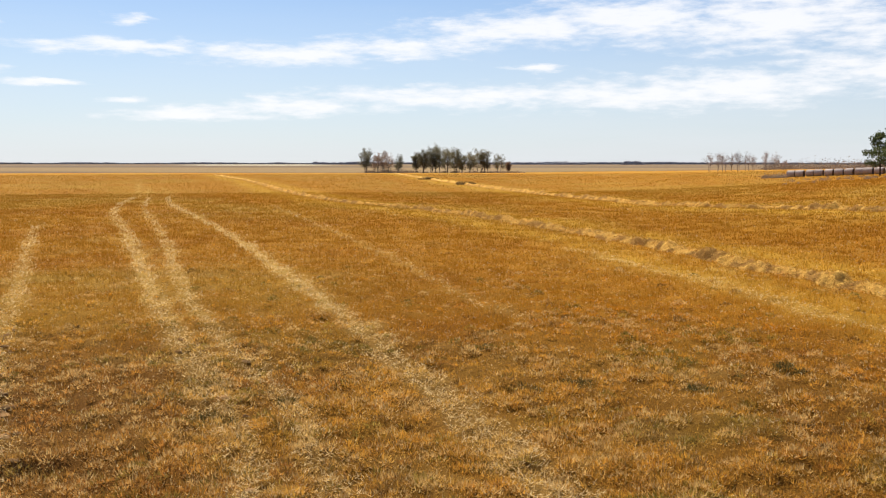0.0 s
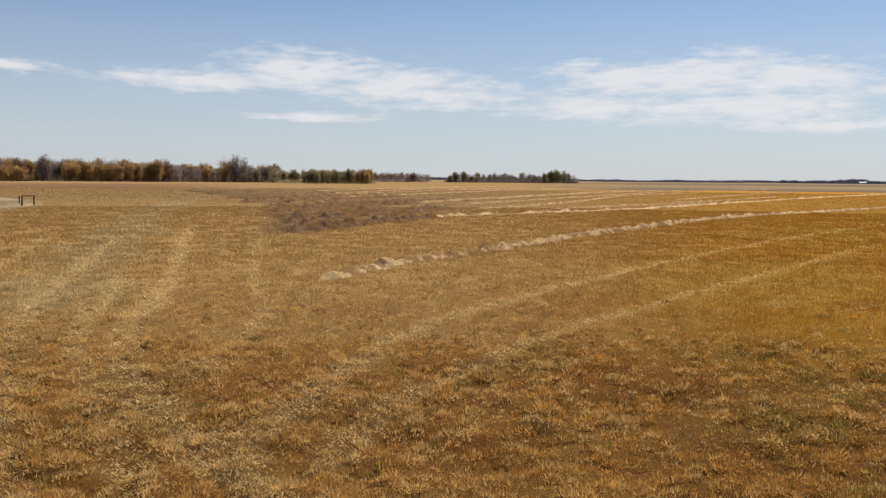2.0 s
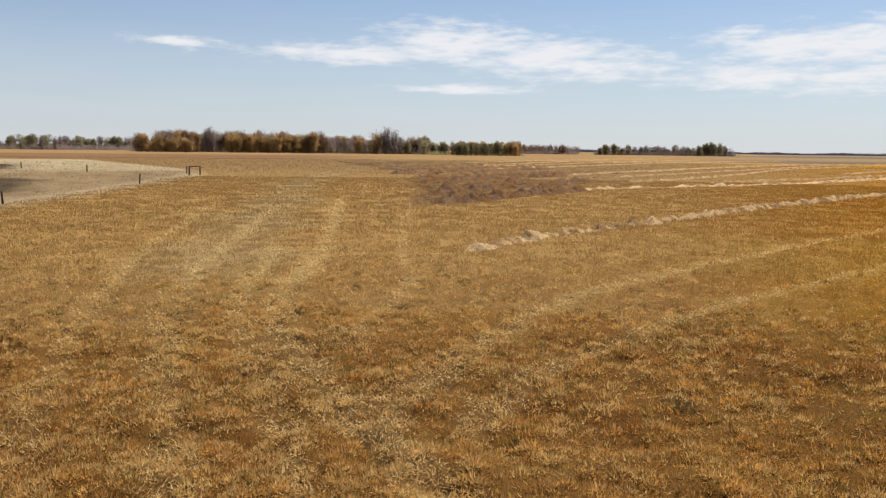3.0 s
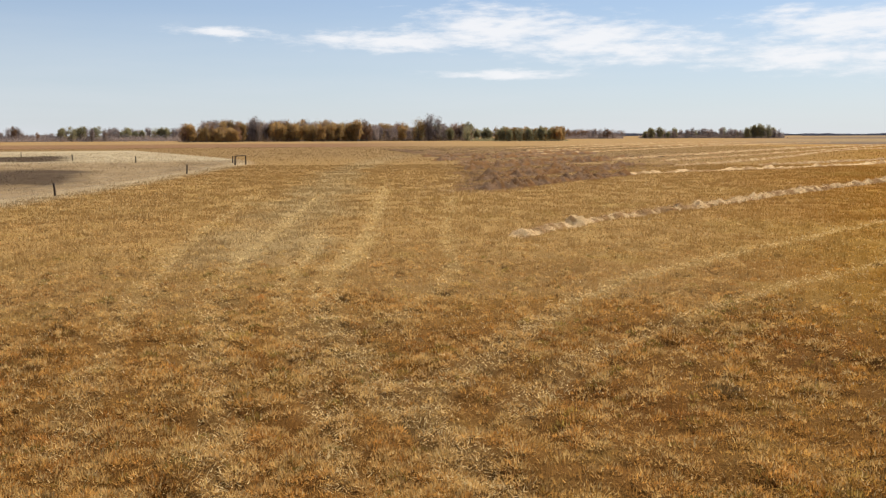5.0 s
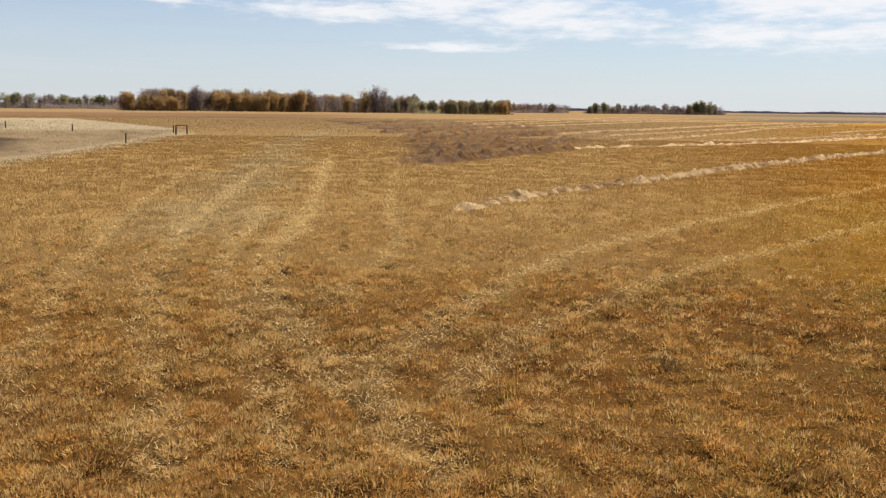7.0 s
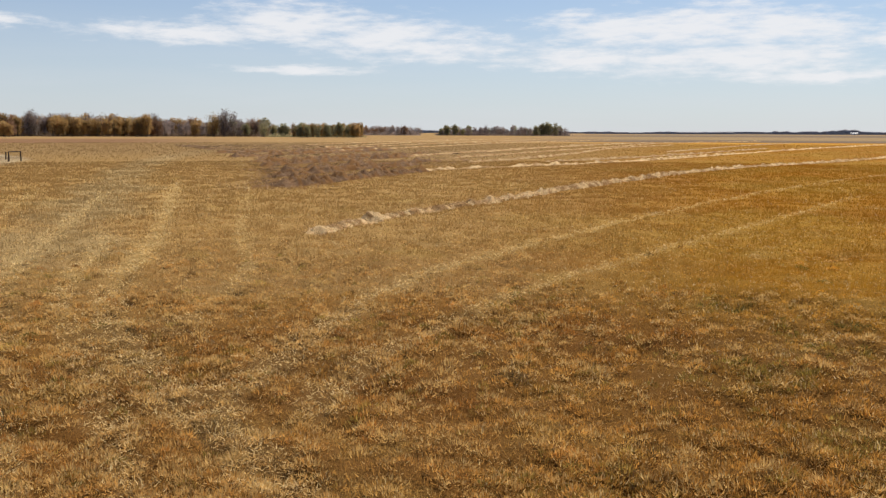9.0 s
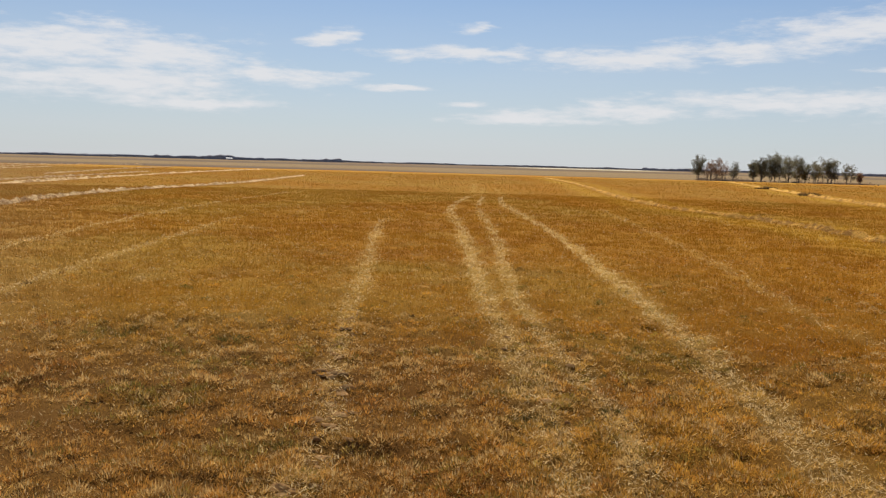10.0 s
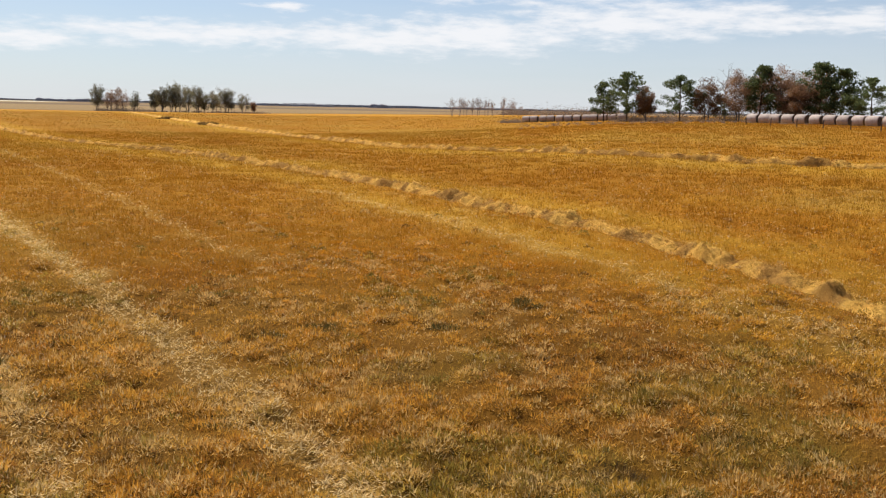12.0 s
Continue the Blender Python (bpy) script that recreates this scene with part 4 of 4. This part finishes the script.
def tree(name, label, seed, height, crown_mat, bark, leaf_n, leaf_size, leaf_spread, stems=1, spread=.8, trunk_part=.35, depth=2, kids=3, width=1.0, group="", category="tree"):
    rnd = random.Random(seed)
    root = new(name)
    verts, faces, tips = [], [], []
    for s in range(stems):
        a = rnd.uniform(0, 6.28)
        off = Vector((math.cos(a), math.sin(a), 0)) * (.12 * height * (stems > 1) * rnd.uniform(.4, 1))
        top = Vector((rnd.uniform(-.06, .06) * height, rnd.uniform(-.06, .06) * height, height * rnd.uniform(.55, .72))) + off * 1.6
        n, q = 5, off.copy() - Vector((0, 0, .15))
        rad = height * .020 / (1 + .25 * (stems - 1))
        for k in range(n):
            e = off.lerp(top, (k + 1) / n) + Vector((rnd.uniform(-1, 1), rnd.uniform(-1, 1), 0)) * .015 * height
            tube(verts, faces, q, e, rad * (1 - .6 * k / n), rad * (1 - .6 * (k + 1) / n), 6)
            if (k + 1) / n > trunk_part:
                for _ in range(kids):
                    a = rnd.uniform(0, 6.28)
                    d = Vector((math.cos(a) * spread * width, math.sin(a) * spread * width, rnd.uniform(.35, 1.0)))
                    grow(rnd, verts, faces, tips, e, d, height * rnd.uniform(.16, .27), rad * .5, depth - 1, spread, 0, kids)
            q = e
        grow(rnd, verts, faces, tips, q, (0, 0, 1), height * .28, rad * .4, depth - 1, spread, 0, kids)
    part("trunk", fast_mesh("trunk", verts, faces, None, bark), root)
    if leaf_n:
        v, f = leaf_cloud(rnd, [t[0] for t in tips], leaf_spread * height, leaf_n, leaf_size)
        v[:, 2] = np.maximum(v[:, 2], .05 * height)
        part("crown", fast_mesh("crown", v, f, None, crown_mat), root)
    return tagged(root, label, category, group)


def pine(label, seed, height, width, mat, per=26, group=""):
    rnd = random.Random(seed)
    root = new("pine_tree")
    verts, faces, tips = [], [], []
    q, n = Vector((0, 0, -.15)), 9
    rad = height * .02
    lean = Vector((rnd.uniform(-.05, .05), rnd.uniform(-.05, .05), 0)) * height
    for k in range(n):
        e = lean * ((k + 1) / n) + Vector((0, 0, height * .95 * (k + 1) / n))
        tube(verts, faces, q, e, rad * (1 - .8 * k / n), rad * (1 - .8 * (k + 1) / n), 6)
        f = (k + 1) / n
        if f > .14:
            reach = width * .5 * math.sin(math.pi * min(.98, f * .72 + .2)) * 1.15
            a0 = rnd.uniform(0, 6.28)
            for m in range(5):
                a = a0 + m * 1.2566 + rnd.uniform(-.4, .4)
                if rnd.random() < .14:
                    continue
                ln = reach * rnd.uniform(.55, 1.15)
                tip = e + Vector((math.cos(a) * ln, math.sin(a) * ln, ln * rnd.uniform(.05, .4)))
                tube(verts, faces, e, tip, rad * .35 * (1 - .6 * f), rad * .08, 3)
                for g in (.5, .78, 1.0):
                    tips.append(e.lerp(tip, g))
        q = e
    tips.append(q)
    part("trunk", fast_mesh("trunk", verts, faces, None, M_PINEBARK), root)
    v, f = leaf_cloud(rnd, tips, height * .058, int(per * 1.7), height * .022, .85)
    part("crown", fast_mesh("crown", v, f, None, mat), root)
    return tagged(root, label, "tree", group)


def stand(ob, az, r, turn=0.0, size=1.0, sink=0.0):
    p = toward(az) * r
    z = float(land(np.array([p.x]), np.array([p.y]))[0])
    ob.matrix_basis = pose(p.x, p.y, z - sink, 0, 0, turn) @ Matrix.Diagonal((size, size, size, 1))
    return ob


def again(ob, az, r, turn, size):
    p = toward(az) * r
    z = float(land(np.array([p.x]), np.array([p.y]))[0])
    ob.scale = (1, 1, 1)
    c = copy_thing(ob, pose(p.x, p.y, z, 0, 0, turn))
    c.scale = (size, size, size)
    return c


rnd = random.Random(11)
# farmyard shelter belt
G = "farmyard shelter belt"
stand(pine("tall dark green pine behind round bales", 1, 7.6, 7.2, M_NEEDLE, 30, G), -27.0, 152, 20)
stand(pine("open-branched green pine at the belt's end", 2, 6.4, 4.2, M_NEEDLE, 22, G), -25.6, 155, 60)
stand(pine("dark green pine behind round bales", 3, 7.0, 6.4, M_NEEDLE, 28, G), -30.1, 150, 0)
stand(pine("dark green pine among brown trees", 4, 8.2, 5.4, M_NEEDLE, 26, G), -34.6, 148, 90)
stand(pine("tall dark green pine with a rounded top", 5, 8.5, 6.4, M_NEEDLE, 28, G), -37.9, 147, 130)
stand(pine("dark green pine at the edge of brown trees", 6, 7.6, 6.0, M_NEEDLE, 28, G), -39.0, 146, 200)
stand(pine("separate bushy green pine", 7, 6.3, 6.2, M_NEEDLE, 34, G), -40.6, 143, 250)
stand(pine("low dark green pine behind bales", 8, 3.4, 4.0, M_NEEDLE, 24, G), -39.7, 150, 10)
stand(pine("low dark green pine under brown trees", 9, 3.6, 4.0, M_NEEDLE, 24, G), -32.4, 151, 10)
for k, (az, r, h, st) in enumerate(((-28.2, 150, 5.4, 2), (-31.5, 149, 6.9, 2), (-33.5, 148, 7.7, 2), (-34.4, 152, 7.6, 1), (-35.4, 148, 8.0, 2), (-36.2, 151, 8.2, 2), (-37.1, 149, 8.1, 2), (-38.3, 152, 7.4, 2), (-36.7, 146, 5.5, 2))):
    stand(tree("brown_tree", "brown-leaved deciduous tree in the shelter belt", 30 + k, h * .9, M_LEAF_RUST, M_BARK, 80, .085, .075, st, .75, .12, 2, 3, 1.1, G), az, r, 40 * k)
stand(tree("bare_tree", "leafless grey tree rising above the belt", 50, 8.2, None, M_TWIG, 0, 0, 0, 1, .6, .3, 3, 3, 1, G), -32.6, 154)

# poplar clump across the field
G = "poplars across the field"
for k, (az, h, mat, n) in enumerate(((4.75, 8.6, M_LEAF_OLIVE, 8), (4.2, 7.6, M_LEAF_RUST, 3), (3.8, 8.0, M_LEAF_RUST, 3), (3.3, 7.5, M_LEAF_RUST, 2), (2.9, 6.8, M_LEAF_OLIVE, 4),
                                     (1.75, 7.6, M_LEAF_OLIVE, 9), (1.35, 8.6, M_LEAF_OLIVE, 9), (.85, 9.2, M_LEAF_OLIVE, 9), (.35, 10.2, M_LEAF_OLIVE, 9), (-.2, 9.4, M_LEAF_OLIVE, 8), (-.75, 8.8, M_LEAF_OLIVE, 8), (-1.1, 6.5, M_LEAF_OLIVE, 6),
                                     (-1.75, 7.8, M_LEAF_OLIVE, 7), (-2.3, 8.8, M_LEAF_OLIVE, 7), (-2.75, 8.4, M_LEAF_OLIVE, 6), (-3.5, 6.6, M_LEAF_OLIVE, 4), (-4.1, 4.2, M_LEAF_RUST, 3))):
    stand(tree("poplar_tree", "half-bare poplar in a clump across the field" if n < 5 else "olive-leaved poplar in a clump across the field", 60 + k, h, mat, M_BARK, int(n * 1.7), .20, .07, 3, .5, .12, 2, 3, 1, G), az, 372 + rnd.uniform(-8, 8), 50 * k)

# thin bare trees by the bale row
G = "bare trees by the bale row"
bare = [tree("bare_tree", "thin leafless tree beyond the bale row", 90 + k, 6.2, M_TWIG, M_TWIG, 12, .09, .06, 2, .5, .2, 2, 3, 1, G) for k in range(3)]
spots = [(-16.3, 5.0), (-16.7, 6.2), (-17.1, 6.8), (-17.5, 6.0), (-17.9, 6.5), (-18.4, 6.4), (-18.8, 5.2), (-19.5, 6.2), (-19.95, 6.0), (-20.5, 3.6)]
for k, (az, h) in enumerate(spots):
    if k < 3:
        stand(bare[k], az, 360, 0)
    else:
        again(bare[k % 3], az, 360 + rnd.uniform(-8, 8), 70 * k, h / 6.2)

# long tree belt on the far side
G = "autumn tree belt"
kinds = []
SORTS = (
    ("yellow_aspen", "yellow-leaved aspen in the autumn tree belt", M_LEAF_YELLOW, 9, .50, .8), ("yellow_aspen", "yellow-leaved aspen in the autumn tree belt", M_LEAF_YELLOW, 7, .50, .6),
    ("rust_tree", "rust-brown tree in the autumn tree belt", M_LEAF_RUST, 7, .5, .7), ("bare_aspen", "bare grey aspen in the autumn tree belt", M_TWIG, 5, .42, .6),
    ("olive_tree", "olive-green tree in the autumn tree belt", M_LEAF_BELT, 9, .5, .9), ("bare_aspen", "bare grey-brown aspen in the tree belt", M_TWIG, 6, .42, .7))
for k, (nm, lab, mat, n, sz, wd) in enumerate(SORTS + SORTS):
    more = 1 if k < 6 else .7
    kinds.append([tree(nm, lab, 120 + k, 12, mat, M_BARK, int((n + 2) * 1.3 * more), sz * .75, .085 * (2 - more), 3 if k < 6 else 2, .55, .0, 2, 3, wd * (.8 if k < 6 else 1.1), G), False])


def belt(kind, az, r, h):
    kind = rnd.choice((kind, kind, kind + 6))
    ob, used = kinds[kind]
    h *= 1.05
    if not used:
        kinds[kind][1] = True
        stand(ob, az, r, 0, h / 12, h * .14)
    else:
        again(ob, az, r, rnd.uniform(0, 360), h / 12).location.z -= h * .14


def run(a0, a1, n, r0, r1, h0, h1, mix_):
    n = int(n * 1.8)
    for k in range(n):
        az = a0 + (a1 - a0) * (k + rnd.uniform(.1, .9)) / n
        belt(rnd.choice(mix_), az, rnd.uniform(r0, r1), rnd.uniform(h0, h1))


run(96.5, 93, 9, 860, 900, 6, 9, (3, 5, 5, 2))
run(93, 90.5, 6, 830, 870, 10, 13, (4, 4, 3))
run(90.5, 86, 13, 860, 900, 9, 12.5, (3, 5, 3, 4))
run(86.2, 82.8, 14, 640, 670, 7.5, 10, (0, 0, 1, 2))
run(85, 76.5, 34, 690, 740, 11.5, 16, (3, 5, 2, 0, 1, 3))
run(81, 75, 16, 670, 690, 11, 14.5, (0, 1, 0, 2))
run(76.5, 68.6, 32, 690, 740, 9.5, 14, (3, 5, 4, 0, 2))
for az, h in ((75.4, 15.5), (71.9, 16), (71.2, 18.5), (70.6, 17), (81.9, 17)):
    belt(3 if az != 71.9 else 0, az, 690, h)
run(69, 67.2, 4, 660, 690, 8, 10, (4, 4, 2))
run(67, 62.8, 14, 610, 640, 7.5, 9.8, (0, 4, 1, 4))
run(63, 59.2, 14, 980, 1030, 7.5, 10.5, (5, 3, 2))
run(58, 50.2, 30, 1000, 1050, 6.5, 11, (3, 5, 4, 5))
for az, h in ((51.6, 13), (51.2, 14), (50.8, 12.5), (57.5, 11), (57.0, 11.5)):
    belt(4, az, 985, h)
for ob, used in kinds:
    if not used:
        stand(ob, 79, 720, 0, 1)


def ridge(name, label, spans, r, mat, seed, step=.06, kind="stuff"):
    """A long ragged band of far woods or brush, with depth: spans of bearing, bearing, height."""
    verts, faces = [], []
    for a0, a1, h in spans:
        n = max(4, int(abs(a1 - a0) / step))
        az = np.linspace(a0, a1, n)
        hh = h * (.45 + .35 * vnoise(az * 10, az * 0 + seed, 2.2, seed) + .6 * vnoise(az * 10, az * 0, 17, seed + 3))
        hh *= smooth(0, .25, np.abs(az - a0)) * smooth(0, .25, np.abs(az - a1))
        base = len(verts)
        for k in range(n):
            for dr, zz in ((0, -1), (0, .72), (h * .8, 1), (h * 2, -1)):
                p = toward(az[k]) * (r + dr)
                z0 = float(land(np.array([p.x]), np.array([p.y]))[0])
                verts.append((p.x, p.y, z0 - .5 if zz < 0 else z0 + hh[k] * zz))
        for k in range(n - 1):
            for m in range(3):
                a = base + k * 4 + m
                faces.append((a, a + 4, a + 5, a + 1))
    tagged(new(name, fast_mesh(name, verts, faces, None, mat)), label, "woods", kind=kind)


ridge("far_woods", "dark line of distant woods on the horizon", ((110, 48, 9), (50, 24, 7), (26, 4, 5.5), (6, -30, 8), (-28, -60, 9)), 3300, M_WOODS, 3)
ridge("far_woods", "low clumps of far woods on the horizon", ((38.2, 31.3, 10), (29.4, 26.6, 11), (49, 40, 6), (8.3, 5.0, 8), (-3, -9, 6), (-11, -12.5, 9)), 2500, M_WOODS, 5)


def thicket(name, label, a0, a1, r, depth, height, count, size, mat, seed):
    """Low ragged brush: clumps of small blades over a strip of ground."""
    g = np.random.default_rng(seed)
    clumps = max(6, count // 30)
    az, rr = g.uniform(min(a0, a1), max(a0, a1), clumps), r + g.uniform(-.5, .5, clumps) * depth
    x, y = -np.sin(np.radians(az)) * rr, np.cos(np.radians(az)) * rr
    h = height * g.uniform(.35, 1.0, clumps)
    k = np.repeat(np.arange(clumps), 30)
    n = len(k)
    p = np.column_stack([x[k], y[k], land(x, y)[k]]) + g.normal(0, 1, (n, 3)) * np.column_stack([h[k] * .55, h[k] * .55, 0 * h[k]])
    p[:, 2] += np.abs(g.normal(0, .45, n)) * h[k]
    a, b = g.normal(0, 1, (n, 3)), g.normal(0, 1, (n, 3))
    a /= np.linalg.norm(a, axis=1)[:, None]
    b /= np.linalg.norm(b, axis=1)[:, None]
    s_ = size * g.uniform(.5, 1.4, (n, 1))
    v = np.stack([p - a * s_, p + b * s_ * .5, p + a * s_, p - b * s_ * .5], 1).reshape(-1, 3)
    tagged(new(name, fast_mesh(name, v, np.arange(n * 4).reshape(n, 4), None, mat)), label, "brush", kind="stuff")


thicket("undergrowth", "grey-brown undergrowth along the tree belt", 97, 86, 855, 40, 6.5, 18000, .6, M_TWIG, 1)
thicket("undergrowth", "brown undergrowth along the tree belt", 86.3, 68.2, 715, 50, 6, 16000, .6, M_BRUSH, 2)
thicket("undergrowth", "low olive undergrowth in the tree belt", 68.6, 62.6, 660, 40, 3, 5000, .5, M_LEAF_BELT, 3)
thicket("undergrowth", "grey undergrowth under the far tree belt", 63, 59.2, 1010, 40, 6, 5000, .7, M_TWIG, 4)
thicket("undergrowth", "grey undergrowth of the distant tree belt", 58.1, 50, 1030, 40, 6.5, 11000, .7, M_TWIG, 5)
thicket("brush", "reddish dry brush beyond the bale row", -19.4, -26.5, 430, 30, 4.4, 7000, .35, M_BRUSH, 6)
thicket("brush", "reddish dry brush beside the poplars", 4.9, 1.9, 378, 10, 1.6, 2500, .25, M_BRUSH, 7)
thicket("brush", "dry brush beside the poplars", 1.9, -5.2, 378, 10, 1.0, 3000, .22, M_BRUSH, 8)
thicket("brush", "dry brush under the shelter belt", -26.2, -41.5, 152, 8, 1.8, 9000, .13, M_BRUSH, 9)
thicket("brush", "tuft of dry brown grass at the bale row", -19.3, -20.7, 178, 4, 1.0, 1500, .12, M_BRUSH, 10)
thicket("brush", "low rust-brown heaps of old straw by the bales", -26.9, -30.2, 160, 8, 1.3, 2400, .16, M_BRUSH, 12)
thicket("brush", "dry grass along the bale rows", -20.5, -43, 134, 30, .5, 5000, .1, M_BRUSH, 11)


# ---- bales ----
def bale(seed=0):
    """A net-wrapped round bale lying on its side, sagged a little."""
    rnd_ = random.Random(seed)
    root = new("round_bale")
    R_, L_, n = .66, 1.5, 22
    verts, faces, ends = [], [], []
    prof = [(-L_ / 2, .90), (-L_ / 2 + .06, .97), (-L_ / 2 + .18, 1.0), (0, 1.012), (L_ / 2 - .18, 1.0), (L_ / 2 - .06, .97), (L_ / 2, .90)]
    for xx, k in prof:
        for q in range(n):
            g = 2 * math.pi * q / n
            z = math.sin(g) * R_ * k
            z = max(z, -R_ * .93)
            w = 1 + .012 * math.sin(5 * g + xx * 3)
            verts.append((xx, math.cos(g) * R_ * k * w * 1.02, z + R_ * .93))
    m = len(prof)
    for i in range(m - 1):
        for q in range(n):
            p = (q + 1) % n
            faces.append((i * n + q, i * n + p, (i + 1) * n + p, (i + 1) * n + q))
    part("wrap", fast_mesh("wrap", verts, faces, None, M_WRAP, True), root, "pale net wrap")
    for side in (-1, 1):
        ev, ef = [], []
        for k, (rr, dx) in enumerate(((.90, 0), (.62, .035), (.3, .02), (.02, .05))):
            for q in range(n):
                g = 2 * math.pi * q / n
                ev.append((side * (L_ / 2 + dx - .004), math.cos(g) * R_ * rr * 1.02, max(math.sin(g) * R_ * rr, -R_ * .93) + R_ * .93))
        for k in range(3):
            for q in range(n):
                p = (q + 1) % n
                ef.append((k * n + q, k * n + p, (k + 1) * n + p, (k + 1) * n + q))
        part("end_face", fast_mesh("end_face", ev, ef, None, M_BALE_END), root, "dark spiral straw end")
    return tagged(root, "net-wrapped round straw bale lying in a row", "bale", "row of round bales")


first_bale = bale()
placed = 0
for a0, r0, a1, r1, n in ((-20.9, 184, -26.7, 174, 12), (-34.3, 131, -43.2, 115, 13)):
    p0, p1 = toward(a0) * r0, toward(a1) * r1
    face = math.degrees(math.atan2(p1.y - p0.y, p1.x - p0.x))
    for k in range(n):
        p = p0.lerp(p1, k / (n - 1)) + Vector((rnd.uniform(-.15, .15), rnd.uniform(-.15, .15), 0))
        z = float(land(np.array([p.x]), np.array([p.y]))[0])
        m = pose(p.x, p.y, z - .03, 0, 0, face + 10 + rnd.uniform(-7, 7))
        if placed == 0:
            first_bale.matrix_basis = m
        else:
            copy_thing(first_bale, m)
        placed += 1


# ---- fences ----
def post_mesh(h, r, seed):
    rnd_ = random.Random(seed)
    verts, faces = [], []
    n = 7
    for zz, k in ((-.3, 1.05), (.3, 1.0), (h * .7, .96), (h - .03, .95), (h, .80)):
        for q in range(n):
            g = 2 * math.pi * q / n
            verts.append((math.cos(g) * r * k * rnd_.uniform(.92, 1.08), math.sin(g) * r * k, zz))
    for i in range(4):
        for q in range(n):
            p = (q + 1) % n
            faces.append((i * n + q, i * n + p, (i + 1) * n + p, (i + 1) * n + q))
    c = len(verts)
    verts.append((0, 0, h + .01))
    faces += [(4 * n + q, 4 * n + (q + 1) % n, c, c) for q in range(n)]
    quads = [f for f in faces if f[2] != f[3]]
    tri = [(a, b, c_) for a, b, c_, d in faces] + [(a, c_, d) for a, b, c_, d in quads]
    return fast_mesh("post", verts, tri, None, M_POST)


def wires(pts, heights, r):
    verts, faces = [], []
    for h in heights:
        for a, b in zip(pts[:-1], pts[1:]):
            mid = (Vector(a) + Vector(b)) / 2 - Vector((0, 0, .03))
            for p, q in ((Vector(a), mid), (mid, Vector(b))):
                tube(verts, faces, p + Vector((0, 0, h)), q + Vector((0, 0, h)), r, r, 3)
    return verts, faces


def grounded(x, y):
    return (x, y, float(ground_z(np.array([x]), np.array([y]))[0]))


def fence(name, label, spots_, h, r, wire_r=.006):
    root = new(name)
    root.location = grounded(*spots_[0])
    o = Vector(root.location)
    pts = [Vector(grounded(*s)) - o for s in spots_]
    for k, p in enumerate(pts):
        part("post", post_mesh(h * rnd.uniform(.92, 1.08), r, k), root, "", pose(*p, rnd.uniform(-4, 4), rnd.uniform(-4, 4), 0))
    for hh in (h * .35, h * .62, h * .88):
        v, f = wires(pts, (hh,), wire_r)
        part("wire", fast_mesh("wire", v, f, None, M_WIRE), root, "thin slack wire")
    return tagged(root, label, "fence")


fence("wire_fence", "wire fence with weathered posts along bleached grass", [(-47, -10.9), (-66.9, -3.7), (-100.8, 7.3), (-129, 15.7)], .95, .075)
fence("wire_fence", "wire fence with weathered posts behind the fenced lot", [(-138, 16.5), (-148.5, 3.1), (-164.4, -6.6), (-197.3, -17.3), (-236, -27)], 1.05, .085)
yard = [toward(a) * r for a, r in ((-33.9, 112), (-35.25, 109.5), (-36.7, 107), (-38.1, 104.5), (-39.55, 102), (-41.1, 99.5), (-42.8, 97))]
fence("wire_fence", "thin-posted wire fence before round bales", [(p.x, p.y) for p in yard], 1.0, .055)


def brace():
    """Corner brace of two posts and a rail."""
    root = new("fence_brace")
    o = Vector(grounded(-129.9, 15.9))
    root.location = o
    e = Vector(grounded(-140.4, 18.5)) - o
    e = e.normalized() * 1.2 + Vector((.3, 1.25, 0))
    e.z = 0
    part("post", post_mesh(1.25, .09, 1), root)
    part("post", post_mesh(1.3, .09, 2), root, "", pose(*e))
    v, f = [], []
    tube(v, f, (0, 0, 1.2), e + Vector((0, 0, 1.25)), .07, .065, 7)
    part("rail", fast_mesh("rail", v, f, None, M_POST), root, "horizontal wooden rail")
    return tagged(root, "wooden corner brace of two posts and rail", "fence")


brace()


# ---- far farm building ----
def shed(az, r, w, d, h):
    root = new("farm_shed")
    p = toward(az) * r
    root.matrix_basis = pose(p.x, p.y, 0, 0, 0, az)
    v = [(-w / 2, -d / 2, -.2), (w / 2, -d / 2, -.2), (w / 2, d / 2, -.2), (-w / 2, d / 2, -.2), (-w / 2, -d / 2, h), (w / 2, -d / 2, h), (w / 2, d / 2, h), (-w / 2, d / 2, h)]
    part("wall", fast_mesh("wall", v, [(0, 1, 5, 4), (1, 2, 6, 5), (2, 3, 7, 6), (3, 0, 4, 7)], None, M_TIN), root)
    e = .4
    rv = [(-w / 2 - e, -d / 2 - e, h), (w / 2 + e, -d / 2 - e, h), (w / 2 + e, d / 2 + e, h), (-w / 2 - e, d / 2 + e, h), (-w / 2 - e, 0, h * 1.45), (w / 2 + e, 0, h * 1.45)]
    part("roof", fast_mesh("roof", rv, [(0, 1, 5, 4), (2, 3, 4, 5), (1, 2, 5, 5), (3, 0, 4, 4)][:2], None, M_TIN), root)
    return tagged(root, "small white sheet-metal shed on the horizon", "shed")


shed(33.6, 2300, 15, 9, 3.4)
